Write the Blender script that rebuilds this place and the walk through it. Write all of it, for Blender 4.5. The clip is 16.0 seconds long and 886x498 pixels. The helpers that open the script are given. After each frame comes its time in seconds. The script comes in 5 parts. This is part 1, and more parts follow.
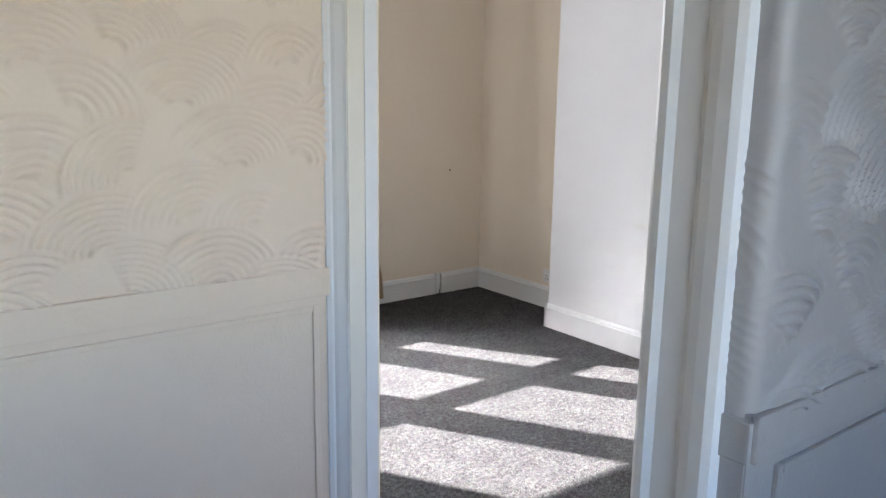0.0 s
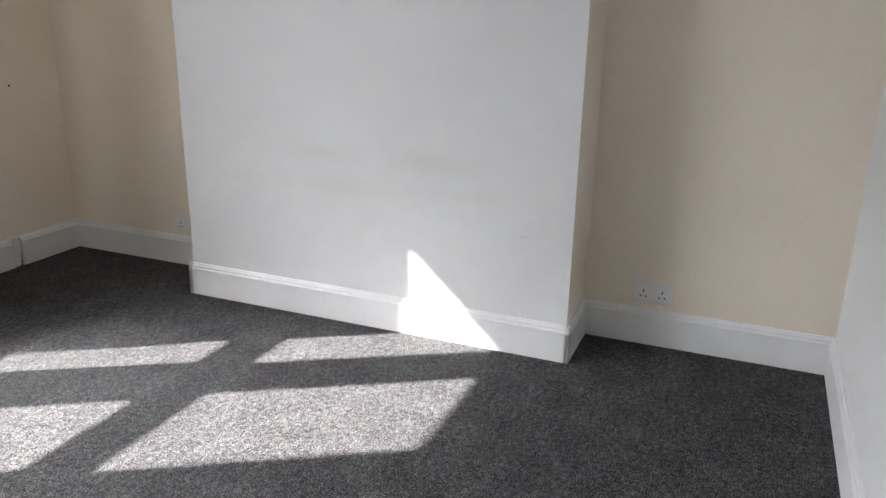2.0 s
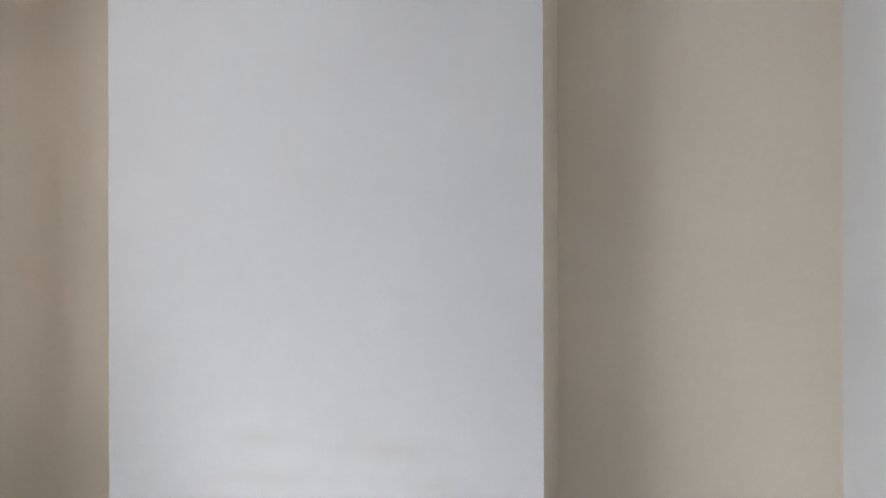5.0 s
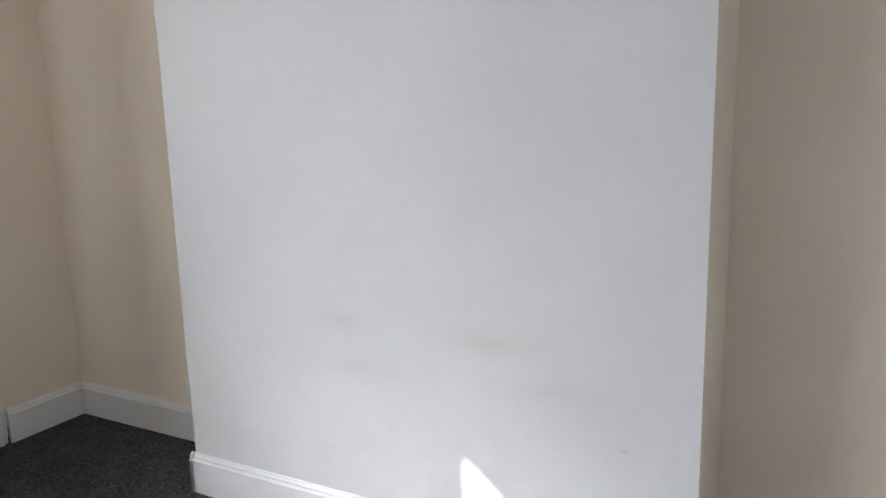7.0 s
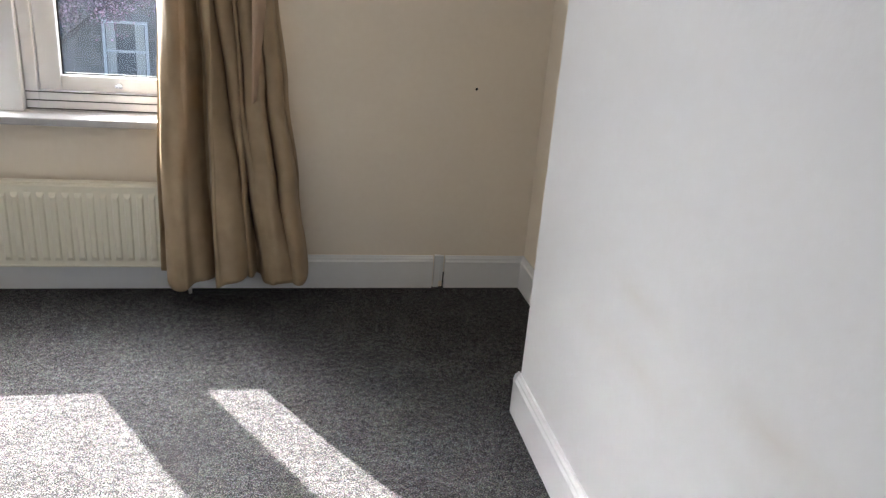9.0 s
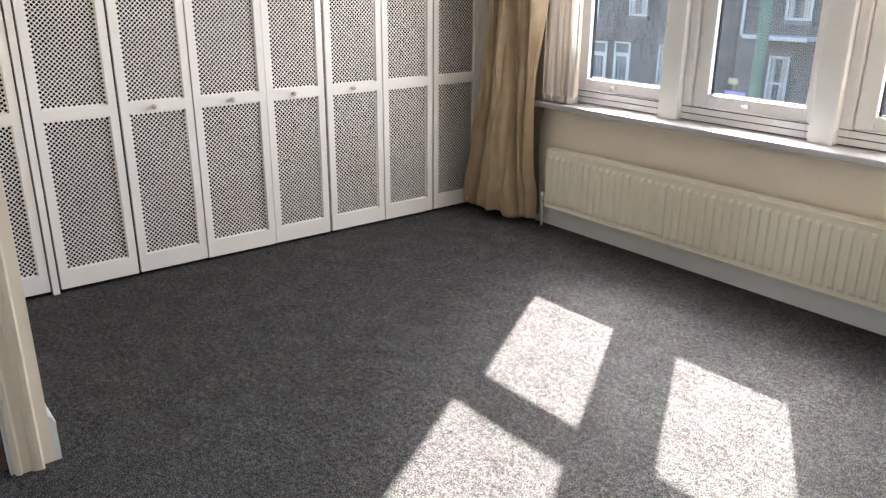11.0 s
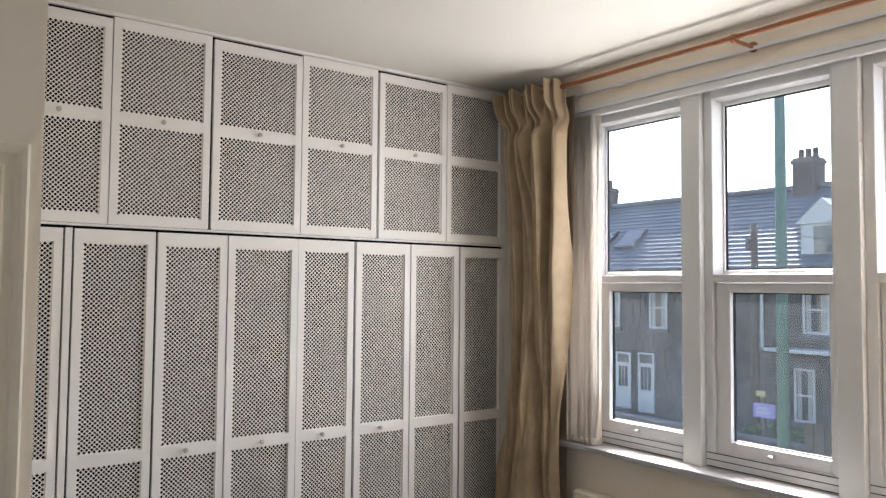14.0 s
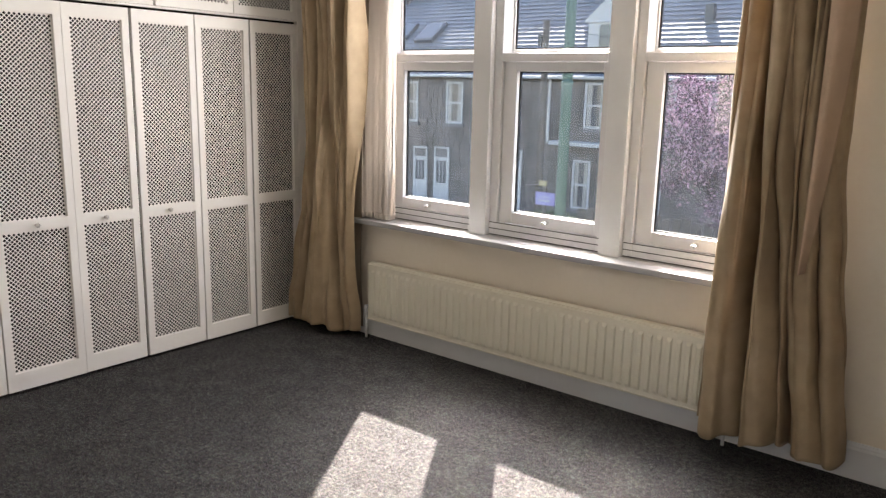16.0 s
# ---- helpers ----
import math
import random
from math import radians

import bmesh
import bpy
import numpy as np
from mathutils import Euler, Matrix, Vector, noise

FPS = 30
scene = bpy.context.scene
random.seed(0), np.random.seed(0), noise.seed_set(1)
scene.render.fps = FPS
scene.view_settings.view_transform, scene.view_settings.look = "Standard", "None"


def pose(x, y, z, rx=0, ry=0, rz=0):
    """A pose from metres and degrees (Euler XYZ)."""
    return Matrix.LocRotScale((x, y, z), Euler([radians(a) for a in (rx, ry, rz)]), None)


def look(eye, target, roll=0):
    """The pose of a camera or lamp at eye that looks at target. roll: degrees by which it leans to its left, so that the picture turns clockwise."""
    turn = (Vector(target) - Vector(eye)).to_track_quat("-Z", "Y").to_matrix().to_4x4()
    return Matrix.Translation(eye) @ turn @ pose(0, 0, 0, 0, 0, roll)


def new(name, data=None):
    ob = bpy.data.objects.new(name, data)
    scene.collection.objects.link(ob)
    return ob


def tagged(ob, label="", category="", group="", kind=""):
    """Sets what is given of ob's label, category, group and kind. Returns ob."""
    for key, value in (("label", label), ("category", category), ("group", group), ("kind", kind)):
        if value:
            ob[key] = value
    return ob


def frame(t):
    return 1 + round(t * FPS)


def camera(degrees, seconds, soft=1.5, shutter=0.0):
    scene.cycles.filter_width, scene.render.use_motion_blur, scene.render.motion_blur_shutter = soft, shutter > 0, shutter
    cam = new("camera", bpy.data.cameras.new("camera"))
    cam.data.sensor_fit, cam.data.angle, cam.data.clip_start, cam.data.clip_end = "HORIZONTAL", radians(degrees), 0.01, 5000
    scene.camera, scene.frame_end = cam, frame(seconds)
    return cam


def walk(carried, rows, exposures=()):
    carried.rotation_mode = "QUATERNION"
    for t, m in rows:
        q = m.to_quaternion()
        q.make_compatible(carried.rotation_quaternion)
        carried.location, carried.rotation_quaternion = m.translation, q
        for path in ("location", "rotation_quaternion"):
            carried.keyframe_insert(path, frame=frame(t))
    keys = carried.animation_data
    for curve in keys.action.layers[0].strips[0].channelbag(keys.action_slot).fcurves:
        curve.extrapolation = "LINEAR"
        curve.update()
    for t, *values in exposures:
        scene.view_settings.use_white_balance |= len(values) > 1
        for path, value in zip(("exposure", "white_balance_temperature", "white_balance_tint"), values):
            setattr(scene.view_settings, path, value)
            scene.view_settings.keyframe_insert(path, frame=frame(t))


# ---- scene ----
cam = camera(59.8, 16.0, soft=1.35)
PATH = [
    (0, (-3.617, -4.289, 1.408), (-2.427, -2.732, 1.012), 0.8),
    (0.5, (-3.429, -3.943, 1.388), (-2.056, -2.572, 0.906), 0.8),
    (1, (-3.243, -3.644, 1.354), (-1.705, -2.493, 0.798), 0.7),
    (1.5, (-3.067, -3.469, 1.338), (-1.4, -2.551, 0.730), 0.6),
    (2, (-2.966, -3.34, 1.304), (-1.201, -2.626, 0.691), 1.1),
    (2.5, (-2.881, -3.244, 1.375), (-1.055, -2.616, 0.853), 0.9),
    (2.7, (-2.9, -3.193, 1.384), (-1.04, -2.593, 0.956), 1.5),
    (3, (-2.88, -3.194, 1.376), (-0.995, -2.579, 1.112), 1.0),
    (3.5, (-2.87, -3.191, 1.44), (-0.969, -2.573, 1.395), 0.0),
    (3.7, (-2.871, -3.188, 1.444), (-0.966, -2.579, 1.455), -0.3),
    (5.8, (-2.693, -3.248, 1.401), (-0.788, -2.642, 1.358), 0.5),
    (6, (-2.644, -3.224, 1.399), (-0.749, -2.597, 1.272), 0.2),
    (6.5, (-2.415, -3.117, 1.393), (-0.58, -2.387, 1.075), -0.9),
    (7, (-2.133, -3.076, 1.37), (-0.413, -2.13, 0.988), -1.5),
    (7.5, (-1.861, -3.052, 1.39), (-0.351, -1.824, 0.927), 0.0),
    (8, (-1.597, -3.018, 1.364), (-0.396, -1.519, 0.809), 1.7),
    (8.5, (-1.295, -3.054, 1.342), (-0.478, -1.337, 0.722), 3.3),
    (9, (-1.034, -3.104, 1.356), (-0.644, -1.27, 0.66), 4.7),
    (9.5, (-0.815, -3.03, 1.3), (-0.861, -1.182, 0.535), 6.7),
    (10, (-0.693, -3.028, 1.318), (-1.379, -1.335, 0.505), 5.5),
    (10.2, (-0.635, -3.059, 1.316), (-1.586, -1.509, 0.483), 4.2),
    (12.3, (-0.531, -3.238, 1.5), (-2.257, -2.282, 1.178), 1.2),
    (12.5, (-0.533, -3.244, 1.515), (-2.276, -2.29, 1.283), 0.8),
    (13, (-0.485, -3.19, 1.537), (-2.254, -2.259, 1.482), 0.3),
    (13.5, (-0.52, -3.221, 1.577), (-2.243, -2.207, 1.629), 0.2),
    (14, (-0.497, -3.214, 1.564), (-2.107, -2.031, 1.664), 0.5),
    (14.5, (-0.466, -3.163, 1.534), (-1.912, -1.784, 1.63), 0.9),
    (15, (-0.463, -3.153, 1.52), (-1.744, -1.617, 1.531), 0.8),
    (15.2, (-0.485, -3.182, 1.513), (-1.713, -1.604, 1.45), 0.9),
    (15.5, (-0.51, -3.197, 1.497), (-1.7, -1.601, 1.305), 1.0),
    (16, (-0.471, -3.205, 1.47), (-1.695, -1.678, 1.057), 1.4),
]
walk(cam, [(t, look(eye, target, roll)) for t, eye, target, roll in PATH],
     exposures=[(0.0, 3.87, 6450, 15), (0.5, 3.5, 6250, 14), (1.0, 3.5, 6200, 13), (2.0, 3.5, 6500, 13), (2.7, 3.5, 6700, 14), (3.5, 3.78, 6450, 13), (6.5, 3.65, 6350, 14), (7.5, 3.75, 6350, 14),
                (9.0, 3.7, 6600, 13), (10.2, 3.8, 6800, 14), (12.3, 3.72, 7000, 14), (13.5, 3.35, 6900, 14), (14.0, 3.2, 6900, 15), (14.5, 3.1, 7000, 15), (15.0, 3.1, 7100, 15), (16.0, 3.45, 7300, 16)])

# ---- world and sun ----
SUN_WAY = Vector((0.665, -1.088, -1.0)).normalized()
world = bpy.data.worlds.new("sky")
scene.world = world
world.use_nodes = True
wn = world.node_tree.nodes
sky = wn.new("ShaderNodeTexSky")
sky.sky_type = "NISHITA"
sky.sun_disc = False
sky.sun_elevation = math.asin(-SUN_WAY.z)
sky.sun_rotation = math.atan2(-SUN_WAY.x, -SUN_WAY.y)
sky.dust_density = 0.5
wn["Background"].inputs["Strength"].default_value = 0.15
world.node_tree.links.new(sky.outputs[0], wn["Background"].inputs["Color"])
sun = new("sun", bpy.data.lights.new("sun", "SUN"))
sun.data.energy, sun.data.angle, sun.data.color = 3.8, radians(0.6), (1.0, 0.975, 0.94)
sun.matrix_world = Matrix.Translation((0, 20, 30)) @ SUN_WAY.to_track_quat("-Z", "Y").to_matrix().to_4x4()

# fill lamp added inside the window's opening, on top of the sky's light
daylight = new("window_fill", bpy.data.lights.new("window_fill", "AREA"))
daylight.data.shape, daylight.data.size, daylight.data.size_y = "RECTANGLE", 2.16, 1.36
daylight.data.energy, daylight.data.color = 4.5, (0.93, 0.97, 1.0)
daylight.matrix_world = pose(-2.5, 0.022, 1.66, 90, 0, 180)

# ---- materials ----
def mat(name, base, rough=0.6, metal=0.0, second=None, grain=40.0, mottle=1.5, mix=0.25, bump=0.0, bump_scale=120.0,
        spec=0.4, random_tint=0.0, distance=0.004):
    """A surface with fine grain and broad mottling between two colours, in metres."""
    m = bpy.data.materials.new(name)
    m.use_nodes = True
    nt = m.node_tree
    n, l = nt.nodes, nt.links
    b = n["Principled BSDF"]
    b.inputs["Roughness"].default_value = rough
    b.inputs["Metallic"].default_value = metal
    b.inputs["Specular IOR Level"].default_value = spec
    co = n.new("ShaderNodeTexCoord")
    second = second or tuple(c * 0.85 for c in base)
    fine, broad = n.new("ShaderNodeTexNoise"), n.new("ShaderNodeTexNoise")
    fine.inputs["Scale"].default_value, fine.inputs["Detail"].default_value = grain, 4
    broad.inputs["Scale"].default_value, broad.inputs["Detail"].default_value = mottle, 5
    for k in (fine, broad):
        l.new(co.outputs["Object"], k.inputs["Vector"])
    add = n.new("ShaderNodeMath")
    add.operation = "ADD"
    l.new(fine.outputs["Fac"], add.inputs[0])
    l.new(broad.outputs["Fac"], add.inputs[1])
    ramp = n.new("ShaderNodeMapRange")
    ramp.inputs["From Min"].default_value, ramp.inputs["From Max"].default_value = 0.7, 1.3
    ramp.inputs["To Max"].default_value = mix
    l.new(add.outputs[0], ramp.inputs["Value"])
    mixer = n.new("ShaderNodeMix")
    mixer.data_type = "RGBA"
    mixer.inputs["A"].default_value, mixer.inputs["B"].default_value = (*base, 1), (*second, 1)
    l.new(ramp.outputs[0], mixer.inputs["Factor"])
    out = mixer.outputs["Result"]
    if random_tint:
        info, hue = n.new("ShaderNodeObjectInfo"), n.new("ShaderNodeHueSaturation")
        rng = n.new("ShaderNodeMapRange")
        rng.inputs["To Min"].default_value, rng.inputs["To Max"].default_value = 1 - random_tint, 1 + random_tint
        l.new(info.outputs["Random"], rng.inputs["Value"])
        l.new(rng.outputs[0], hue.inputs["Value"])
        l.new(out, hue.inputs["Color"])
        out = hue.outputs["Color"]
    l.new(out, b.inputs["Base Color"])
    if bump:
        tex, bp = n.new("ShaderNodeTexNoise"), n.new("ShaderNodeBump")
        tex.inputs["Scale"].default_value, tex.inputs["Detail"].default_value = bump_scale, 3
        l.new(co.outputs["Object"], tex.inputs["Vector"])
        bp.inputs["Strength"].default_value, bp.inputs["Distance"].default_value = bump, distance
        l.new(tex.outputs["Fac"], bp.inputs["Height"])
        l.new(bp.outputs[0], b.inputs["Normal"])
    return m


def carpet_material():
    """Short twist pile: charcoal tufts flecked with pale grey and brown."""
    m = bpy.data.materials.new("carpet")
    m.use_nodes = True
    n, l = m.node_tree.nodes, m.node_tree.links
    b = n["Principled BSDF"]
    b.inputs["Roughness"].default_value = 0.95
    b.inputs["Specular IOR Level"].default_value = 0.1
    co = n.new("ShaderNodeTexCoord")
    tuft = n.new("ShaderNodeTexVoronoi")
    tuft.inputs["Scale"].default_value = 260
    fleck, lay = n.new("ShaderNodeTexNoise"), n.new("ShaderNodeTexNoise")
    fleck.inputs["Scale"].default_value, fleck.inputs["Detail"].default_value = 230, 2
    fleck.inputs["Roughness"].default_value = 0.78
    lay.inputs["Scale"].default_value, lay.inputs["Detail"].default_value = 9.0, 9
    for k in (tuft, fleck, lay):
        l.new(co.outputs["Object"], k.inputs["Vector"])
    ramp = n.new("ShaderNodeValToRGB")
    e = ramp.color_ramp.elements
    e[0].position, e[0].color = 0.38, (0.009, 0.009, 0.0105, 1)
    e[1].position, e[1].color = 0.65, (0.176, 0.178, 0.174, 1)
    mid = e.new(0.5)
    mid.color = (0.0415, 0.0390, 0.0422, 1)
    mixv = n.new("ShaderNodeMath")
    mixv.operation = "MULTIPLY_ADD"
    mixv.inputs[1].default_value = 0.12
    l.new(lay.outputs["Fac"], mixv.inputs[0])
    sub = n.new("ShaderNodeMath")
    sub.operation = "SUBTRACT"
    sub.inputs[1].default_value = 0.06
    l.new(fleck.outputs["Fac"], sub.inputs[0])
    l.new(sub.outputs[0], mixv.inputs[2])
    clump, more = n.new("ShaderNodeTexNoise"), n.new("ShaderNodeMath")
    clump.inputs["Scale"].default_value, clump.inputs["Detail"].default_value = 55, 4
    l.new(co.outputs["Object"], clump.inputs["Vector"])
    more.operation = "MULTIPLY_ADD"
    more.inputs[1].default_value = 0.30
    less = n.new("ShaderNodeMath")
    less.operation = "SUBTRACT"
    less.inputs[1].default_value = 0.15
    l.new(clump.outputs["Fac"], more.inputs[0])
    l.new(mixv.outputs[0], less.inputs[0])
    l.new(less.outputs[0], more.inputs[2])
    l.new(more.outputs[0], ramp.inputs["Fac"])
    hue = n.new("ShaderNodeMix")
    hue.data_type, hue.blend_type = "RGBA", "MULTIPLY"
    hue.inputs["Factor"].default_value = 0.25
    l.new(ramp.outputs["Color"], hue.inputs["A"])
    l.new(tuft.outputs["Color"], hue.inputs["B"])
    l.new(hue.outputs["Result"], b.inputs["Base Color"])
    bp = n.new("ShaderNodeBump")
    bp.inputs["Strength"].default_value, bp.inputs["Distance"].default_value = 0.35, 0.004
    l.new(fleck.outputs["Fac"], bp.inputs["Height"])
    l.new(bp.outputs[0], b.inputs["Normal"])
    return m


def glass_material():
    m = bpy.data.materials.new("tinted_pane_glass")
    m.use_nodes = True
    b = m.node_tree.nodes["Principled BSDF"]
    # grey tint put in to dim the street view; sunlight passes undimmed
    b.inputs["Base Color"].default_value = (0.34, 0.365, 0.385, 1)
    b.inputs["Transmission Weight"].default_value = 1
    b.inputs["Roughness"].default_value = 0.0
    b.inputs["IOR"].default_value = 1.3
    # a bluish haze put into the pane to lift dark tones outside
    n, l = m.node_tree.nodes, m.node_tree.links
    haze, both, co, spots, rng = (n.new(k) for k in ("ShaderNodeBsdfTranslucent", "ShaderNodeMixShader", "ShaderNodeTexCoord", "ShaderNodeTexNoise", "ShaderNodeMapRange"))
    haze.inputs["Color"].default_value = (0.72, 0.85, 1.0, 1)
    spots.inputs["Scale"].default_value, spots.inputs["Detail"].default_value = 9, 6
    rng.inputs["From Min"].default_value, rng.inputs["From Max"].default_value = 0.3, 0.7
    rng.inputs["To Min"].default_value, rng.inputs["To Max"].default_value = 0.003, 0.007
    l.new(co.outputs["Object"], spots.inputs["Vector"])
    l.new(spots.outputs["Fac"], rng.inputs["Value"])
    l.new(rng.outputs[0], both.inputs["Fac"])
    l.new(b.outputs[0], both.inputs[1])
    l.new(haze.outputs[0], both.inputs[2])
    l.new(both.outputs[0], n["Material Output"].inputs["Surface"])
    return m


CREAM = mat("cream_wall_paint", (0.81, 0.73, 0.62), 0.75, second=(0.76, 0.67, 0.55), mix=0.5, mottle=0.9, bump=0.12, bump_scale=60)
WHITE_WALL = mat("white_wall_paint", (0.68, 0.68, 0.68), 0.7, second=(0.67, 0.66, 0.64), mix=0.35, mottle=1.1, bump=0.10, bump_scale=60)


def patched(m, spots, tint):
    """Adds faint smoke smudges and corner shade, given as (place, size), to a painted surface."""
    n, l = m.node_tree.nodes, m.node_tree.links
    b = n["Principled BSDF"]
    co, total = n.new("ShaderNodeTexCoord"), None
    for place, size, depth in spots:
        mp, g, mul = n.new("ShaderNodeMapping"), n.new("ShaderNodeTexGradient"), n.new("ShaderNodeMath")
        mp.vector_type = "TEXTURE"
        mp.inputs["Location"].default_value, mp.inputs["Scale"].default_value = place, size
        g.gradient_type = "QUADRATIC_SPHERE"
        mul.operation = "MULTIPLY_ADD"
        mul.inputs[1].default_value = depth
        l.new(co.outputs["Object"], mp.inputs["Vector"])
        l.new(mp.outputs[0], g.inputs["Vector"])
        l.new(g.outputs["Fac"], mul.inputs[0])
        if total:
            l.new(total, mul.inputs[2])
        else:
            mul.inputs[2].default_value = 0
        total = mul.outputs[0]
    noise_tex, mulc, mixer = n.new("ShaderNodeTexNoise"), n.new("ShaderNodeMath"), n.new("ShaderNodeMix")
    noise_tex.inputs["Scale"].default_value, noise_tex.inputs["Detail"].default_value = 6, 5
    l.new(co.outputs["Object"], noise_tex.inputs["Vector"])
    mulc.operation = "MULTIPLY"
    l.new(noise_tex.outputs["Fac"], mulc.inputs[0])
    l.new(total, mulc.inputs[1])
    mixer.data_type = "RGBA"
    old = b.inputs["Base Color"].links[0].from_socket
    l.new(old, mixer.inputs["A"])
    mixer.inputs["B"].default_value = (*tint, 1)
    l.new(mulc.outputs[0], mixer.inputs["Factor"])
    l.new(mixer.outputs["Result"], b.inputs["Base Color"])
    return m


CHIMNEY = patched(mat("white_chimney_paint", (0.68, 0.68, 0.69), 0.7, second=(0.65, 0.64, 0.62), mix=0.35, mottle=1.1, bump=0.10, bump_scale=60),
                  [((-0.307, -1.70, 0.72), (0.3, 0.26, 0.07), 0.5), ((-0.307, -2.22, 0.71), (0.3, 0.32, 0.09), 0.55), ((-0.307, -1.75, 0.58), (0.3, 0.5, 0.10), 0.35),
                   ((-0.307, -2.35, 0.60), (0.3, 0.4, 0.07), 0.4), ((-0.307, -2.586, 0.472), (0.3, 0.03, 0.008), 1.0)], (0.50, 0.44, 0.34))
# corner shade and grime painted into the ceiling over the left curtain
CEIL = patched(mat("ceiling_paint", (0.78, 0.75, 0.69), 0.85, mix=0.2, bump=0.15, bump_scale=90),
               [((-4.05, -0.10, 2.8), (0.55, 0.22, 0.3), 0.9), ((-3.2, -0.02, 2.8), (1.2, 0.10, 0.3), 0.6)], (0.30, 0.27, 0.23))
GLOSS = mat("white_gloss_paint", (0.72, 0.725, 0.735), 0.35, second=(0.68, 0.67, 0.645), mix=0.3, bump=0.10, bump_scale=25)
OLD_GLOSS = mat("old_cream_gloss_paint", (0.80, 0.73, 0.60), 0.4, second=(0.74, 0.65, 0.51), mix=0.5, bump=0.15, bump_scale=25)
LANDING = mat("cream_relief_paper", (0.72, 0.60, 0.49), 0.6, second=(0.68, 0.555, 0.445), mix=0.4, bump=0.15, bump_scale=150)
# darker copy of the landing paper, with the right-hand shade in its colour
LANDING_SHADED = mat("shaded_relief_paper", (0.37, 0.355, 0.35), 0.45, second=(0.32, 0.305, 0.30), mix=0.4, bump=0.15, bump_scale=150)
CARPET = carpet_material()
UPVC = mat("white_upvc", (0.68, 0.68, 0.69), 0.3, second=(0.62, 0.61, 0.60), mix=0.3, mottle=3)
GASKET = mat("black_gasket", (0.015, 0.015, 0.015), 0.6)
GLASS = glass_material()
METAL = mat("chrome", (0.75, 0.75, 0.75), 0.2, metal=1.0, mix=0.1)
LATTICE = mat("white_lattice_paint", (0.84, 0.82, 0.79), 0.5, second=(0.80, 0.765, 0.73), mix=0.4, bump=0.1, bump_scale=40)
# near-black stands in for the shade inside wardrobes and vents
INNER_SHADE = mat("painted_inner_shade", (0.010, 0.009, 0.009), 0.9, spec=0.1)
KNOB = mat("clear_grey_knob", (0.55, 0.53, 0.50), 0.25)
CURTAIN = mat("gold_beige_curtain", (0.42, 0.315, 0.20), 0.5, second=(0.30, 0.22, 0.135), mix=0.8, grain=14, mottle=3.5, bump=0.3, bump_scale=500, distance=0.002)
LINING = mat("pale_pink_lining", (0.50, 0.36, 0.26), 0.8, mix=0.3, bump=0.2, bump_scale=400)
# darker beige for a sheet that soaks up sun behind the curtains
BOUNCE_CUT = mat("bounce_cut_beige", (0.27, 0.22, 0.165), 0.85, mix=0.3, bump=0.2, bump_scale=400)
# set darker than the sill's white to offset the bright sky on it
SILL_PAINT = mat("toned_down_sill_paint", (0.44, 0.44, 0.45), 0.6, second=(0.39, 0.385, 0.375), mix=0.4, bump=0.1, bump_scale=25, spec=0.2)
JAMB_PAINT = mat("warm_white_jamb_paint", (0.74, 0.70, 0.63), 0.4, second=(0.69, 0.64, 0.55), mix=0.4, bump=0.1, bump_scale=25)
ROD = mat("varnished_wood_pole", (0.30, 0.12, 0.05), 0.35, second=(0.20, 0.075, 0.03), mix=0.7, grain=20)
RADIATOR = mat("cream_radiator_enamel", (0.78, 0.74, 0.62), 0.35, second=(0.74, 0.69, 0.56), mix=0.3)
SOCKET = mat("white_socket_plastic", (0.75, 0.74, 0.74), 0.3, mix=0.15)
# flat black in place of the shade inside slots, gaps, holes and cracks
BLACK = mat("black_slot", (0.01, 0.01, 0.01), 0.8)
def translucent(m, share, tint):
    """Thin cloth that lets some of the daylight through."""
    n, l = m.node_tree.nodes, m.node_tree.links
    thin, both = n.new("ShaderNodeBsdfTranslucent"), n.new("ShaderNodeMixShader")
    thin.inputs["Color"].default_value = (*tint, 1)
    both.inputs["Fac"].default_value = share
    l.new(n["Principled BSDF"].outputs[0], both.inputs[1])
    l.new(thin.outputs[0], both.inputs[2])
    l.new(both.outputs[0], n["Material Output"].inputs["Surface"])
    return m


BLIND = mat("pale_blind_fabric", (0.82, 0.77, 0.72), 0.85, mix=0.4, bump=0.2, bump_scale=300)
translucent(BLIND, 0.4, (0.80, 0.77, 0.74))
translucent(CURTAIN, 0.08, (0.62, 0.42, 0.24))


# ---- mesh helpers ----
def box(bm, x0, x1, y0, y1, z0, z1, bevel=0.0, segments=2):
    r = bmesh.ops.create_cube(bm, size=1.0)
    vs = r["verts"]
    for v in vs:
        v.co = Vector(((x0 + x1) / 2 + v.co.x * (x1 - x0), (y0 + y1) / 2 + v.co.y * (y1 - y0), (z0 + z1) / 2 + v.co.z * (z1 - z0)))
    if bevel:
        es = list({e for v in vs for e in v.link_edges})
        bmesh.ops.bevel(bm, geom=es, offset=bevel, segments=segments, affect="EDGES", profile=0.6)
    return bm


def boxes(*specs, bevel=0.0):
    bm = bmesh.new()
    for s in specs:
        box(bm, *s, bevel=bevel)
    return bm


def cyl(bm, a, b, r0, r1=None, sides=16):
    """A capped round bar from a to b."""
    a, b = Vector(a), Vector(b)
    turn = (b - a).to_track_quat("Z", "Y").to_matrix().to_4x4()
    bmesh.ops.create_cone(bm, cap_ends=True, segments=sides, radius1=r0, radius2=r0 if r1 is None else r1, depth=(b - a).length,
                          matrix=Matrix.Translation((a + b) / 2) @ turn)
    return bm


